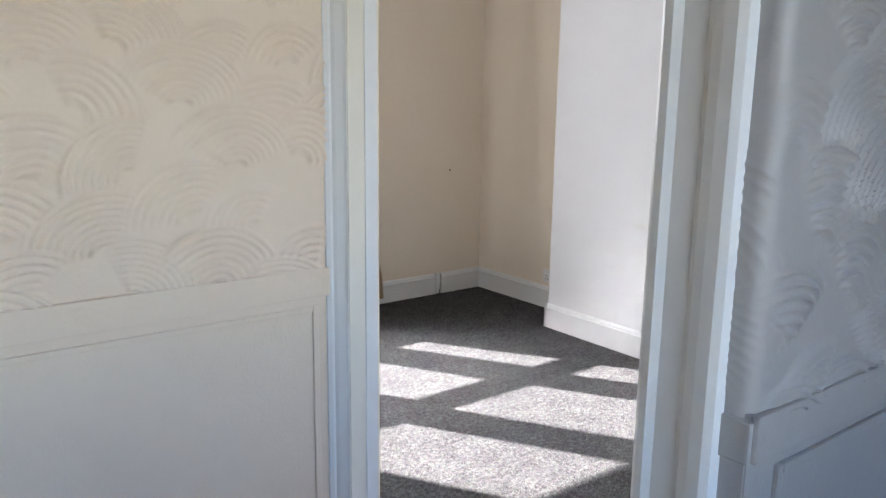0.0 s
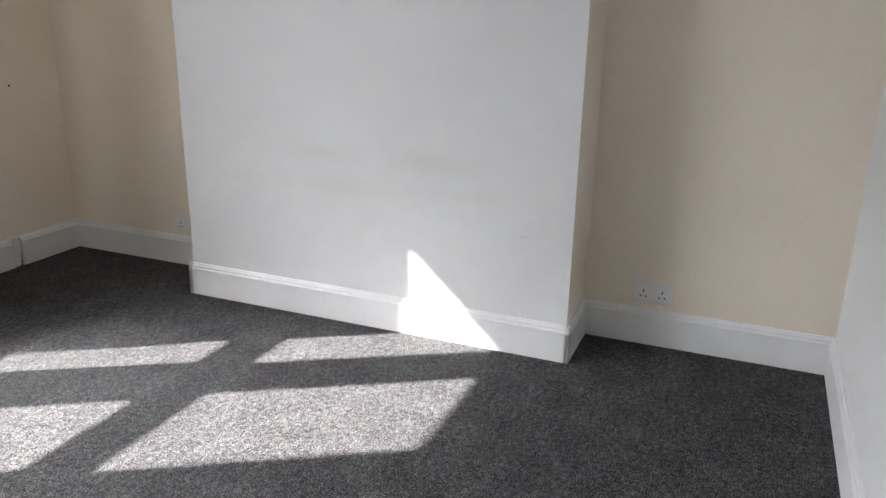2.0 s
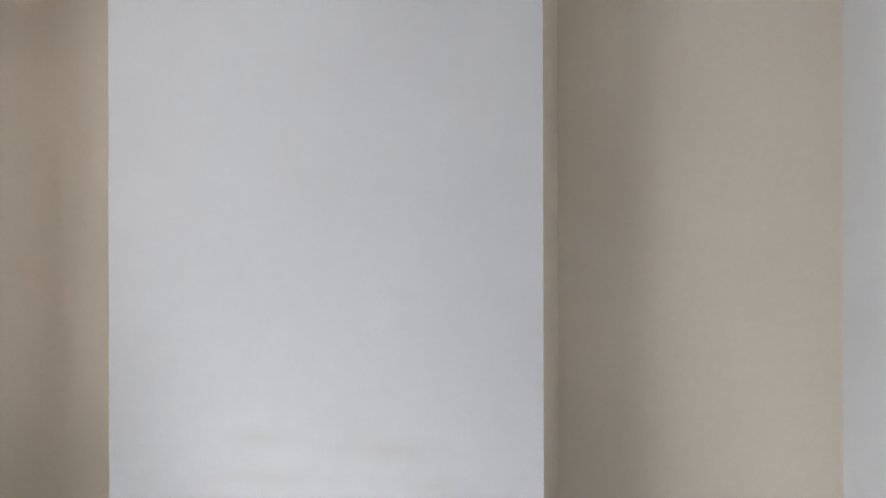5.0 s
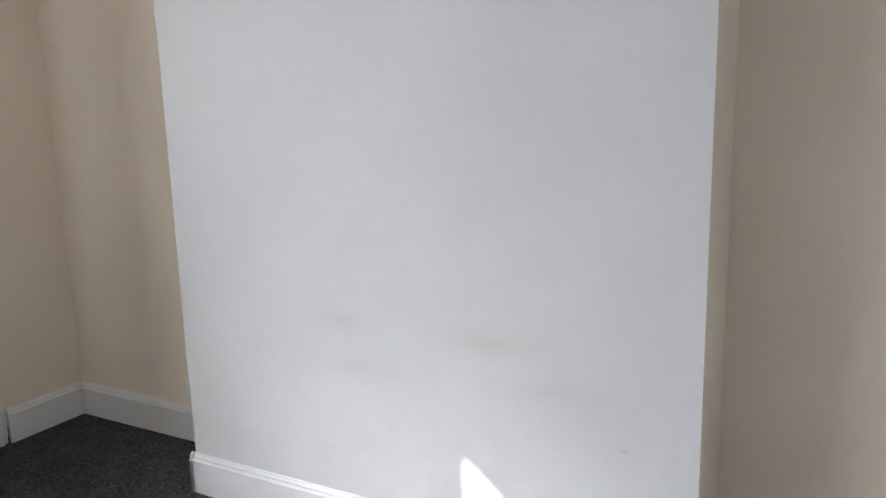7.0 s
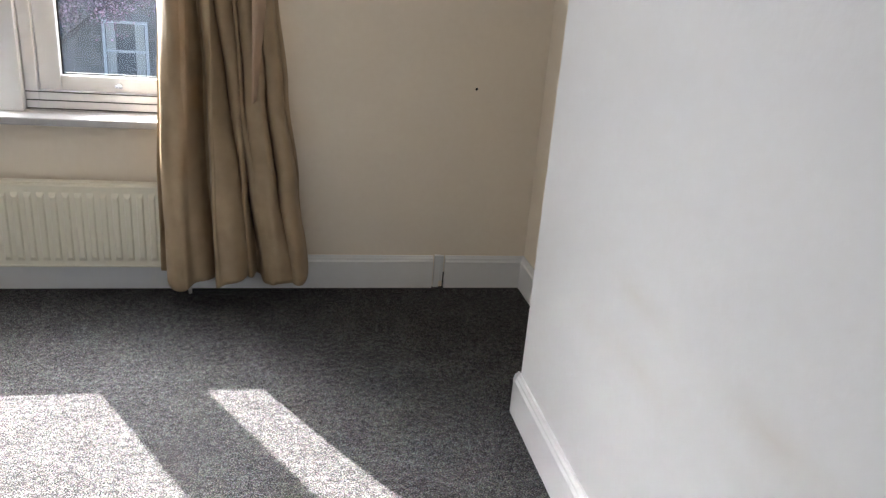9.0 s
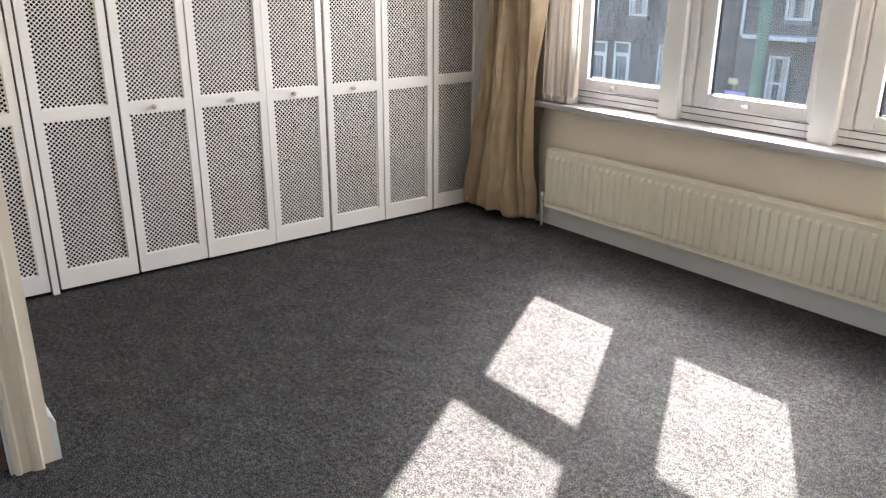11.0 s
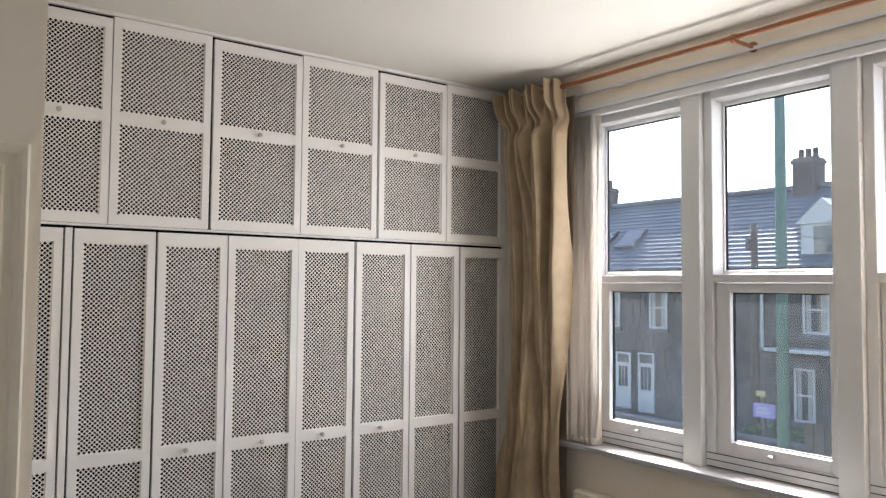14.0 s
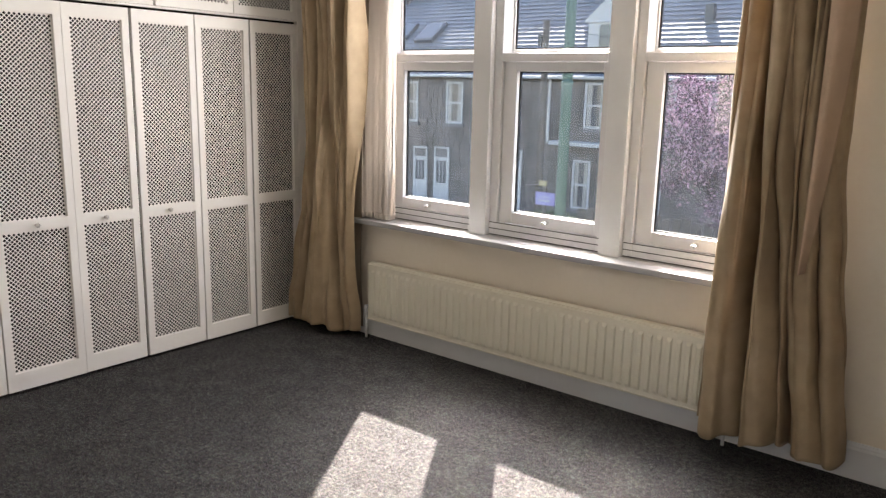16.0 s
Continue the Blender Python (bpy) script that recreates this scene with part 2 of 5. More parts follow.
def sweep(bm, profile, p0, p1, out, caps=True):
    """A straight moulding: profile rows are (distance out of the wall, height), run from p0 to p1."""
    out = Vector(out)
    rings = [[bm.verts.new(Vector(p) + out * d + Vector((0, 0, h))) for d, h in profile] for p in (p0, p1)]
    k = len(profile)
    for i in range(k):
        j = (i + 1) % k
        bm.faces.new((rings[0][i], rings[0][j], rings[1][j], rings[1][i]))
    if caps:
        bm.faces.new(rings[0][::-1])
        bm.faces.new(rings[1])
    bmesh.ops.recalc_face_normals(bm, faces=bm.faces)
    return bm


def mesh(name, bm, material, smooth=False):
    me = bpy.data.meshes.new(name)
    bm.normal_update()
    bm.to_mesh(me)
    bm.free()
    me.materials.append(material)
    if smooth:
        me.polygons.foreach_set("use_smooth", [True] * len(me.polygons))
    return me


def part(name, bm, material, parent, label="", smooth=False):
    ob = new(name, mesh(name, bm, material, smooth))
    ob.parent = parent
    if parent:
        ob.matrix_parent_inverse = Matrix.Translation(-parent.matrix_basis.translation)
    return tagged(ob, label)


def thing(name, at, label, category, group="", kind=""):
    ob = new(name)
    ob.location = at
    ob.empty_display_size = 0.1
    return tagged(ob, label, category, group, kind)


def setting(name, bm, material, label, category="", smooth=False):
    return tagged(new(name, mesh(name, bm, material, smooth)), label, category or name.split("_")[0], kind="structure")


def from_grid(name, rows, material, parent=None, smooth=True, thick=0.0):
    """A mesh from a rectangular array of points."""
    nv, nu = rows.shape[:2]
    idx = np.arange(nv * nu).reshape(nv, nu)
    faces = np.stack([idx[:-1, :-1], idx[:-1, 1:], idx[1:, 1:], idx[1:, :-1]], -1).reshape(-1, 4)
    me = bpy.data.meshes.new(name)
    me.from_pydata(rows.reshape(-1, 3).tolist(), [], faces.tolist())
    me.materials.append(material)
    me.polygons.foreach_set("use_smooth", [smooth] * len(me.polygons))
    ob = new(name, me)
    if parent:
        ob.parent = parent
        ob.matrix_parent_inverse = Matrix.Translation(-parent.matrix_basis.translation)
    if thick:
        mod = ob.modifiers.new("thickness", "SOLIDIFY")
        mod.thickness = thick
    return ob


# ---- the room's numbers ----
CEILING = 2.80
EAST, CH_X, CH_N, CH_S = 0.0, -0.307, -1.038, -2.772
SOUTH = -3.71
WARD = -4.145
DOOR_E, DOOR_W = -2.79, -2.85
JAMB_N, JAMB_S, DOOR_H = -2.978, -3.707, 1.855
PART_N, PART_S = -2.865, -2.94
L_SOUTH_WALL = -3.86
WIN_L, WIN_R, SILL, HEAD = -3.66, -1.34, 0.708, 2.57

# ---- large structure ----
setting("floor", boxes((-4.9, 0.3, -5.4, 0.02, -0.12, 0.0)), CARPET, "charcoal grey flecked twist-pile carpet over the whole floor", "carpet")
LANDING_FLOOR = mat("brown_landing_carpet", (0.10, 0.062, 0.045), 0.95, second=(0.06, 0.036, 0.027), mix=0.8, grain=160, bump=0.3, bump_scale=200)
setting("landing_floor", boxes((-4.02, -2.83, -5.25, -2.94, 0.0, 0.005)), LANDING_FLOOR, "dark brown worn carpet on the landing floor", "carpet")
setting("ceiling", boxes((-4.9, 0.3, -5.4, 0.34, CEILING, CEILING + 0.15)), CEIL, "off-white painted plaster ceiling", "ceiling")
setting("wall_north", boxes(
    (-4.9, WIN_L, 0, 0.30, -0.12, CEILING), (WIN_R, 0.3, 0, 0.30, -0.12, CEILING),
    (WIN_L, WIN_R, 0, 0.30, -0.12, SILL - 0.03), (WIN_L, WIN_R, 0, 0.30, HEAD + 0.02, CEILING)),
    CREAM, "cream painted wall around a wide three-light window", "wall")
setting("wall_east", boxes((EAST, 0.30, -5.4, 0, -0.12, CEILING)), CREAM, "cream painted alcove wall beside the chimney breast", "wall")
setting("chimney_breast_sides", boxes((CH_X + 0.004, EAST, CH_S, CH_N, 0, CEILING)), CREAM, "cream painted sides of the chimney breast", "wall")
setting("chimney_breast", boxes((CH_X, CH_X + 0.004, CH_S - 0.001, CH_N + 0.001, 0, CEILING)), CHIMNEY, "white painted chimney breast with faint smoke stains", "wall")
setting("wall_south", boxes((DOOR_W, EAST, L_SOUTH_WALL + 0.012, SOUTH, 0, CEILING)), WHITE_WALL, "white painted wall behind the door", "wall")
setting("wall_west", boxes((-4.9, -4.78, PART_S, 0, -0.12, CEILING)), CREAM, "cream wall behind the wardrobes", "wall")
setting("partition_wall", boxes((-4.78, DOOR_E, PART_S + 0.008, PART_N, 0, CEILING)), CREAM, "thin cream partition between room and landing", "wall")
setting("wall_door", boxes(
    (DOOR_W, DOOR_E, JAMB_N, PART_S + 0.008, 0, CEILING), (DOOR_W, DOOR_E, SOUTH, JAMB_S, 0, CEILING),
    (DOOR_W, DOOR_E, JAMB_S, JAMB_N, DOOR_H, CEILING)), CREAM, "cream painted wall pierced by the bedroom doorway", "wall")
# landing shell
LW, LS, LE = -4.02, -5.25, -0.9
# opening for an assumed window out of view, sized for the landing's light
ADDED_WIN = (-3.95, -2.95, 0.97, 2.20)
setting("wall_landing_west", boxes(
    (LW - 0.12, LW, LS, PART_S, 0, CEILING)), LANDING, "cream landing wall", "wall")
setting("wall_landing_south", boxes(
    (LW - 0.12, ADDED_WIN[0], LS - 0.12, LS, 0, CEILING), (ADDED_WIN[1], LE, LS - 0.12, LS, 0, CEILING),
    (ADDED_WIN[0], ADDED_WIN[1], LS - 0.12, LS, 0, ADDED_WIN[2]), (ADDED_WIN[0], ADDED_WIN[1], LS - 0.12, LS, ADDED_WIN[3], CEILING)), LANDING, "cream landing wall", "wall")
setting("wall_landing_east", boxes((LE, LE + 0.12, LS, L_SOUTH_WALL, 0, CEILING)), LANDING, "cream landing wall", "wall")


# ---- relief wallpaper of the landing ----
def fans(u, v, seed, pitch=0.155, full=1.0):
    """Height of combed, overlapping fan swirls over wall coordinates in metres."""
    rnd = np.random.RandomState(seed)
    h = np.zeros_like(u)
    u0, u1, v0, v1 = u.min(), u.max(), v.min(), v.max()
    for row, cv in enumerate(np.arange(v1 + 0.1, v0 - 0.25, -pitch * 0.62)):
        for cu in np.arange(u0 - pitch, u1 + pitch, pitch):
            a = cu + (row % 2) * pitch / 2 + rnd.uniform(-0.03, 0.03)
            b = cv + rnd.uniform(-0.03, 0.03)
            lean, size, comb = rnd.uniform(-0.9, 0.9), rnd.uniform(0.10, 0.155), rnd.uniform(0.012, 0.017)
            if rnd.uniform() > full:
                continue
            du, dv = u - a, v - b
            r, ang = np.hypot(du, dv * 1.1), np.arctan2(du, dv) - lean
            inside = (r < size) & (np.abs(ang) < 1.25) & (r > 0.02)
            ridge = 0.5 + 0.5 * np.cos(2 * np.pi * r / comb + 0.8 * np.sin(3 * ang + cu * 9))
            lift = 0.35 + 0.65 * ridge ** 2.6
            soft = np.clip((1.25 - np.abs(ang)) / 0.35, 0, 1) * np.clip((size - r) / 0.012, 0, 1)
            h = np.where(inside, np.maximum(h * (1 - soft), 0) + soft * lift * rnd.uniform(0.55, 1.0), h)
    return h


def relief_wall(name, x0, x1, z0, z1, y, facing, depth, material, label, seed, step=0.0035):
    us, vs = np.arange(x0, x1 + step, step), np.arange(z0, z1 + step, step)
    u, v = np.meshgrid(us, vs)
    h = fans(u, v, seed) * depth
    rows = np.stack([u, y + facing * h, v], -1)
    if facing > 0:
        rows = rows[:, ::-1]
    ob = from_grid(name, rows, material)
    return tagged(ob, label, "wallpaper", kind="structure")


relief_wall("relief_paper", LW, DOOR_W - 0.02, 1.05, 2.3, PART_S, -1, 0.014, LANDING, "cream embossed wallpaper with combed fan swirls", 4)


def relief_corner(x0, y0, y1, x1, z0, z1, depth, material, label, seed, step=0.0028, r=0.022):
    """Embossed paper that runs down the pier end, round its rounded corner and along the wall."""
    ss = np.arange(0, (y0 - y1) + (x1 - x0), step)
    vs = np.arange(z0, z1 + step, step)
    turn = (y0 - y1) - r
    u, v = np.meshgrid(ss, vs)
    h = fans(u, v, seed) * depth * (1 - 0.85 * np.exp(-((u - turn - 0.01) / 0.06) ** 2))
    ang = np.clip((u - turn) / (r * math.pi / 2), 0, 1) * math.pi / 2
    along = np.maximum(u - turn - r * math.pi / 2, 0)
    px = np.where(u < turn, x0, x0 + r - r * np.cos(ang) + along)
    py = np.where(u < turn, y0 - u, y1 + r - r * np.sin(ang))
    rows = np.stack([px - np.cos(ang) * h, py - np.sin(ang) * h, v], -1)
    return tagged(from_grid("relief_paper", rows, material), label, "wallpaper", kind="structure")


relief_corner(DOOR_W - 0.006, JAMB_S - 0.11, L_SOUTH_WALL, -2.1, 1.05, 2.1, 0.017, LANDING_SHADED, "embossed wallpaper with deep combed fan swirls, shade put into its grey", 11)
setting("landing_wall_upper", boxes((LW, DOOR_W, PART_S, PART_S + 0.008, 2.3, CEILING), (DOOR_W + 0.02, LE, L_SOUTH_WALL, L_SOUTH_WALL + 0.012, 2.1, CEILING),
                                    (-1.5, LE, L_SOUTH_WALL, L_SOUTH_WALL + 0.012, 0, 2.1), (-2.1, -1.5, L_SOUTH_WALL, L_SOUTH_WALL + 0.012, 1.06, 2.1)), LANDING, "cream landing wall above the paper", "wall")


def dado(name, x0, x1, y, facing, material, label, panels):
    """Flat rail with beaded edges over panelled lower wall."""
    f = facing
    root = thing(name, ((x0 + x1) / 2, y, 0), label, "dado", kind="structure")
    def slab(nm, a, b, d0, d1, z0, z1, bev=0.0):
        part(nm, boxes((a, b, *sorted((y + f * d0, y + f * d1)), z0, z1), bevel=bev), material, root)
    slab("lower_wall", x0, x1, -0.008, 0.0, 0, 1.06)
    slab("rail", x0, x1, 0.0, 0.011, 1.004, 1.062, 0.003)
    for a, b in panels:
        for lo, hi, z0, z1 in ((a, a + 0.012, 0.24, 0.985), (b - 0.012, b, 0.24, 0.985), (a + 0.012, b - 0.012, 0.973, 0.985), (a + 0.012, b - 0.012, 0.24, 0.252)):
            slab("bead", lo, hi, 0.0, 0.007, z0, z1, 0.002)
    return root


dado("dado_panelling", LW, DOOR_W - 0.03, PART_S, -1, LANDING, "cream dado rail and panelled lower wall on the landing", [(LW + 0.004, -2.905)])
dado("dado_panelling", DOOR_W - 0.004, -1.5, L_SOUTH_WALL, -1, LANDING_SHADED, "dado panel with raised beads beside the doorway, darkened for its shade", [(-2.795, -2.40)])
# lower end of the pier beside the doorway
setting("pier_end", boxes((DOOR_W - 0.006, DOOR_W + 0.02, L_SOUTH_WALL + 0.002, JAMB_S - 0.08, 0, 1.05), (DOOR_W - 0.004, DOOR_W + 0.02, L_SOUTH_WALL + 0.004, JAMB_S - 0.08, 2.1, CEILING), (DOOR_W - 0.010, DOOR_W + 0.02, L_SOUTH_WALL - 0.0035, JAMB_S - 0.10, 1.002, 1.054), bevel=0.003), LANDING_SHADED, "pier end beside the doorway, its shade put into the grey", "wall")
newel = thing("newel_post", (-2.28, -3.93, 0), "white gloss stair newel post on the landing", "newel post")
part("post", boxes((-2.33, -2.24, -3.97, -3.88, 0, 1.02), bevel=0.006), GLOSS, newel)
part("cap", boxes((-2.345, -2.225, -3.985, -3.868, 1.02, 1.075), bevel=0.012), GLOSS, newel)

# ---- skirtings ----
SKIRT = [(0, 0), (0.018, 0), (0.018, 0.118), (0.0195, 0.122), (0.014, 0.130), (0.013, 0.137), (0.008, 0.143), (0.006, 0.148), (0, 0.148)]


def skirting(p0, p1, out, label="white gloss moulded skirting board"):
    return setting("baseboard", sweep(bmesh.new(), SKIRT, p0, p1, out), GLOSS, label, "skirting board")


skirting((WARD, 0, 0), (-0.416, 0, 0), (0, -1, 0))
skirting((-0.362, 0, 0), (0, 0, 0), (0, -1, 0), "short white gloss skirting board beside a cracked filler piece")
setting("baseboard", boxes((-0.41, -0.385, -0.012, 0, 0, 0.152), (-0.385, -0.368, -0.008, 0, 0.03, 0.149), bevel=0.002), GLOSS, "painted filler piece in the skirting with dark cracks", "skirting board")
setting("skirting_crack", boxes((-0.3675, -0.3625, -0.004, 0, 0, 0.07)), BLACK, "dark crack at the skirting joint", "crack")
skirting((0, 0, 0), (0, CH_N, 0), (-1, 0, 0))
skirting((0, CH_N, 0), (CH_X - 0.018, CH_N, 0), (0, 1, 0))
skirting((CH_X, CH_N + 0.018, 0), (CH_X, CH_S - 0.018, 0), (-1, 0, 0), "white gloss skirting board across the chimney breast")
skirting((CH_X - 0.018, CH_S, 0), (0, CH_S, 0), (0, -1, 0))
skirting((0, CH_S, 0), (0, SOUTH, 0), (-1, 0, 0))
skirting((0, SOUTH, 0), (DOOR_E, SOUTH, 0), (0, 1, 0))
skirting((DOOR_E, PART_N, 0), (WARD, PART_N, 0), (0, 1, 0))
skirting((LW, PART_S, 0), (DOOR_W - 0.05, PART_S, 0), (0, -1, 0))
skirting((DOOR_W, L_SOUTH_WALL, 0), (LE, L_SOUTH_WALL, 0), (0, -1, 0))

# ---- doorway: lining and architraves ----
ARCH = [(0, 0), (0.010, 0), (0.016, 0.006), (0.018, 0.016), (0.012, 0.024), (0.013, 0.050), (0.020, 0.058), (0.024, 0.070), (0.026, 0.084), (0.022, 0.092), (0, 0.094)]


def architrave(x, face, wide, material, label, y_in=(JAMB_S, JAMB_N), h=DOOR_H, wide_n=None):
    """Moulded casing round an opening in a wall x = const; face is -1 or 1, the way it looks."""
    k = wide / 0.094
    def upright(y, way, k):
        bm = bmesh.new()
        pts = [(d, s * k) for d, s in ARCH]
        lo = [bm.verts.new((x + face * d, y + way * s, 0)) for d, s in pts]
        hi = [bm.verts.new((x + face * d, y + way * s, h + s * (wide / 0.094) / k)) for d, s in pts]
        for i in range(len(pts)):
            j = (i + 1) % len(pts)
            bm.faces.new((lo[i], lo[j], hi[j], hi[i]))
        bm.faces.new(lo)
        bm.faces.new(hi)
        bmesh.ops.recalc_face_normals(bm, faces=bm.faces)
        return bm
    root = thing("door_casing", (x, sum(y_in) / 2, 0), label, "door frame", kind="structure")
    if wide_n != 0.0:
        part("casing_upright", upright(y_in[1], 1, (wide_n or wide) / 0.094), material, root)
    part("casing_upright", upright(y_in[0], -1, k), material, root)
    bm = bmesh.new()
    pts = [(d, s * k) for d, s in ARCH]
    a = [bm.verts.new((x + face * d, y_in[0] - s, h + s)) for d, s in pts]
    kn = (wide if wide_n is None else max(wide_n, 0.03)) / wide
    b = [bm.verts.new((x + face * d, y_in[1] + s * kn, h + s)) for d, s in pts]
    for i in range(len(pts)):
        j = (i + 1) % len(pts)
        bm.faces.new((a[i], a[j], b[j], b[i]))
    bm.faces.new(a)
    bm.faces.new(b)
    bmesh.ops.recalc_face_normals(bm, faces=bm.faces)
    part("casing_head", bm, material, root)
    return root


architrave(DOOR_E, 1, 0.082, OLD_GLOSS, "cream gloss moulded door casing on the bedroom side", (JAMB_S, JAMB_N + 0.004), wide_n=0.078)
architrave(DOOR_W, -1, 0.120, GLOSS, "white gloss moulded door casing on the landing side", (JAMB_S - 0.001, JAMB_N + 0.002), wide_n=0.0)
lining = thing("door_lining", (DOOR_E, JAMB_N, 0), "white painted door lining with stops", "door frame", kind="structure")
for nm, spec in (("jamb", (DOOR_W - 0.003, DOOR_E + 0.003, JAMB_N - 0.003, JAMB_N, 0, DOOR_H)), ("jamb", (DOOR_W - 0.003, DOOR_E + 0.003, JAMB_S, JAMB_S + 0.003, 0, DOOR_H)),
                 ("head", (DOOR_W - 0.003, DOOR_E + 0.003, JAMB_S, JAMB_N - 0.004, DOOR_H - 0.012, DOOR_H))):
    part(nm, boxes(spec, bevel=0.002), JAMB_PAINT, lining)

# narrow casing by the partition, splayed to catch light, and the jamb's stop
bm = bmesh.new()
corner = [(DOOR_W, JAMB_N), (DOOR_W, PART_S), (DOOR_W - 0.034, PART_S), (DOOR_W - 0.034, PART_S - 0.006), (DOOR_W - 0.027, PART_S - 0.011), (DOOR_W - 0.022, PART_S - 0.012),
          (DOOR_W - 0.018, PART_S - 0.019), (DOOR_W - 0.007, JAMB_N + 0.006), (DOOR_W - 0.004, JAMB_N)]
lo, hi = ([bm.verts.new((x, y, z)) for x, y in corner] for z in (0, DOOR_H + 0.03))
for k in range(len(corner)):
    bm.faces.new((lo[k], lo[k - 1], hi[k - 1], hi[k]))
bm.faces.new(lo)
bm.faces.new(hi[::-1])
bmesh.ops.recalc_face_normals(bm, faces=bm.faces)
part("casing_upright", bm, GLOSS, lining)
part("door_stop", boxes((DOOR_E - 0.026, DOOR_E + 0.003, JAMB_N - 0.006, JAMB_N - 0.003, 0, DOOR_H - 0.012), bevel=0.0015), GLOSS, lining)


def panel_door(name, w, h, material, label, group=""):
    """A four-panel leaf, hinge edge at x = 0, face towards -y."""
    root = thing(name, (0, 0, 0), label, "door", group, "structure")
    t = 0.036
    part("leaf", boxes((0, w, -t / 2 + 0.008, t / 2 - 0.008, 0, h)), material, root)
    s = 0.095
    for nm, a, b, z0, z1 in (("stile", 0, s, 0, h), ("stile", w - s, w, 0, h), ("rail", s, w - s, h - 0.11, h), ("rail", s, w - s, 0.74, 0.90), ("rail", s, w - s, 0, 0.20), ("muntin", w / 2 - 0.045, w / 2 + 0.045, 0.2, h - 0.11)):
        part(nm, boxes((a, b, -t / 2, t / 2, z0, z1), bevel=0.003), material, root)
    for side in (-1, 1):
        bm = cyl(bmesh.new(), (w - 0.05, side * t / 2, 0.95), (w - 0.05, side * (t / 2 + 0.045), 0.95), 0.009)
        bmesh.ops.create_uvsphere(bm, u_segments=16, v_segments=10, radius=0.026, matrix=Matrix.Translation((w - 0.05, side * (t / 2 + 0.055), 0.95)))
        part("door_knob", bm, METAL, root, "round metal door knob", True)
    return root


leaf = panel_door("door_1", 0.66, 1.83, GLOSS, "white gloss panelled bedroom door standing open against the wall")
leaf.matrix_basis = pose(DOOR_E + 0.03, JAMB_S + 0.012, 0.012, 0, 0, 1.0)

# cupboard door at the far side of the landing, seen through the doorway
architrave(LW, 1, 0.085, OLD_GLOSS, "cream gloss casing of the landing cupboard", (-3.84, -3.06), 1.90)
cup = thing("door_2", (LW + 0.02, -3.08, 0), "cream painted boarded landing cupboard door, shut", "door", kind="structure")
part("leaf", boxes((LW + 0.001, LW + 0.008, -3.82, -3.075, 0.02, 1.88), bevel=0.002), OLD_GLOSS, cup)
for z0, z1 in ((0.10, 0.62), (0.72, 1.62)):
    part("panel_bead", boxes((LW + 0.008, LW + 0.013, -3.74, -3.16, z1 - 0.012, z1), (LW + 0.008, LW + 0.013, -3.74, -3.16, z0, z0 + 0.012), bevel=0.001), OLD_GLOSS, cup)
for k in range(4):
    part("vent_slat", boxes((LW + 0.008, LW + 0.0125, -3.80, -3.115, 1.806 + k * 0.012, 1.811 + k * 0.012)), OLD_GLOSS, cup)
part("vent_slot", boxes((LW + 0.0075, LW + 0.0095, -3.315, -3.228, 1.808, 1.846), (LW + 0.0075, LW + 0.0095, -3.218, -3.122, 1.808, 1.846)), INNER_SHADE, cup, "black strip for the shade in a vent opening")
part("door_gap", boxes((LW + 0.0005, LW + 0.003, -3.076, -3.066, 0.6, 1.885)), BLACK, cup, "black strip for the shade in the gap at the door edge")
# unseen window added behind the walker to light the landing
lw = thing("added_window", (-3.5, LS, 1.0), "unseen white framed window added to light the landing", "window", kind="structure")
part("window_frame", boxes((ADDED_WIN[0], ADDED_WIN[0] + 0.06, LS - 0.10, LS - 0.04, ADDED_WIN[2], ADDED_WIN[3]), (ADDED_WIN[1] - 0.06, ADDED_WIN[1], LS - 0.10, LS - 0.04, ADDED_WIN[2], ADDED_WIN[3]),
                           (ADDED_WIN[0] + 0.06, ADDED_WIN[1] - 0.06, LS - 0.10, LS - 0.04, ADDED_WIN[2], ADDED_WIN[2] + 0.06), (ADDED_WIN[0] + 0.06, ADDED_WIN[1] - 0.06, LS - 0.10, LS - 0.04, ADDED_WIN[3] - 0.06, ADDED_WIN[3])), UPVC, lw)

# ---- window ----
win = thing("window_1", (-2.5, 0.1, SILL), "white three-light window with top-hung lower casements", "window", kind="structure")
F0, F1 = 0.075, 0.186            # frame depth in the wall
LIGHTS = [(-3.56, -2.875), (-2.793, -2.108), (-2.026, -1.341)]
TR0, TR1 = 1.600, 1.640          # transom
CB = 0.075                       # casement foot above the window board


def ring(x0, x1, y0, y1, z0, z1, w, wb=None, wt=None, bevel=0.004, wr=None):
    wb, wt, wr = wb or w, wt or w, wr or w
    return boxes((x0, x0 + w, y0, y1, z0, z1), (x1 - wr, x1, y0, y1, z0, z1), (x0 + w, x1 - wr, y0, y1, z0, z0 + wb), (x0 + w, x1 - wr, y0, y1, z1 - wt, z1), bevel=bevel)


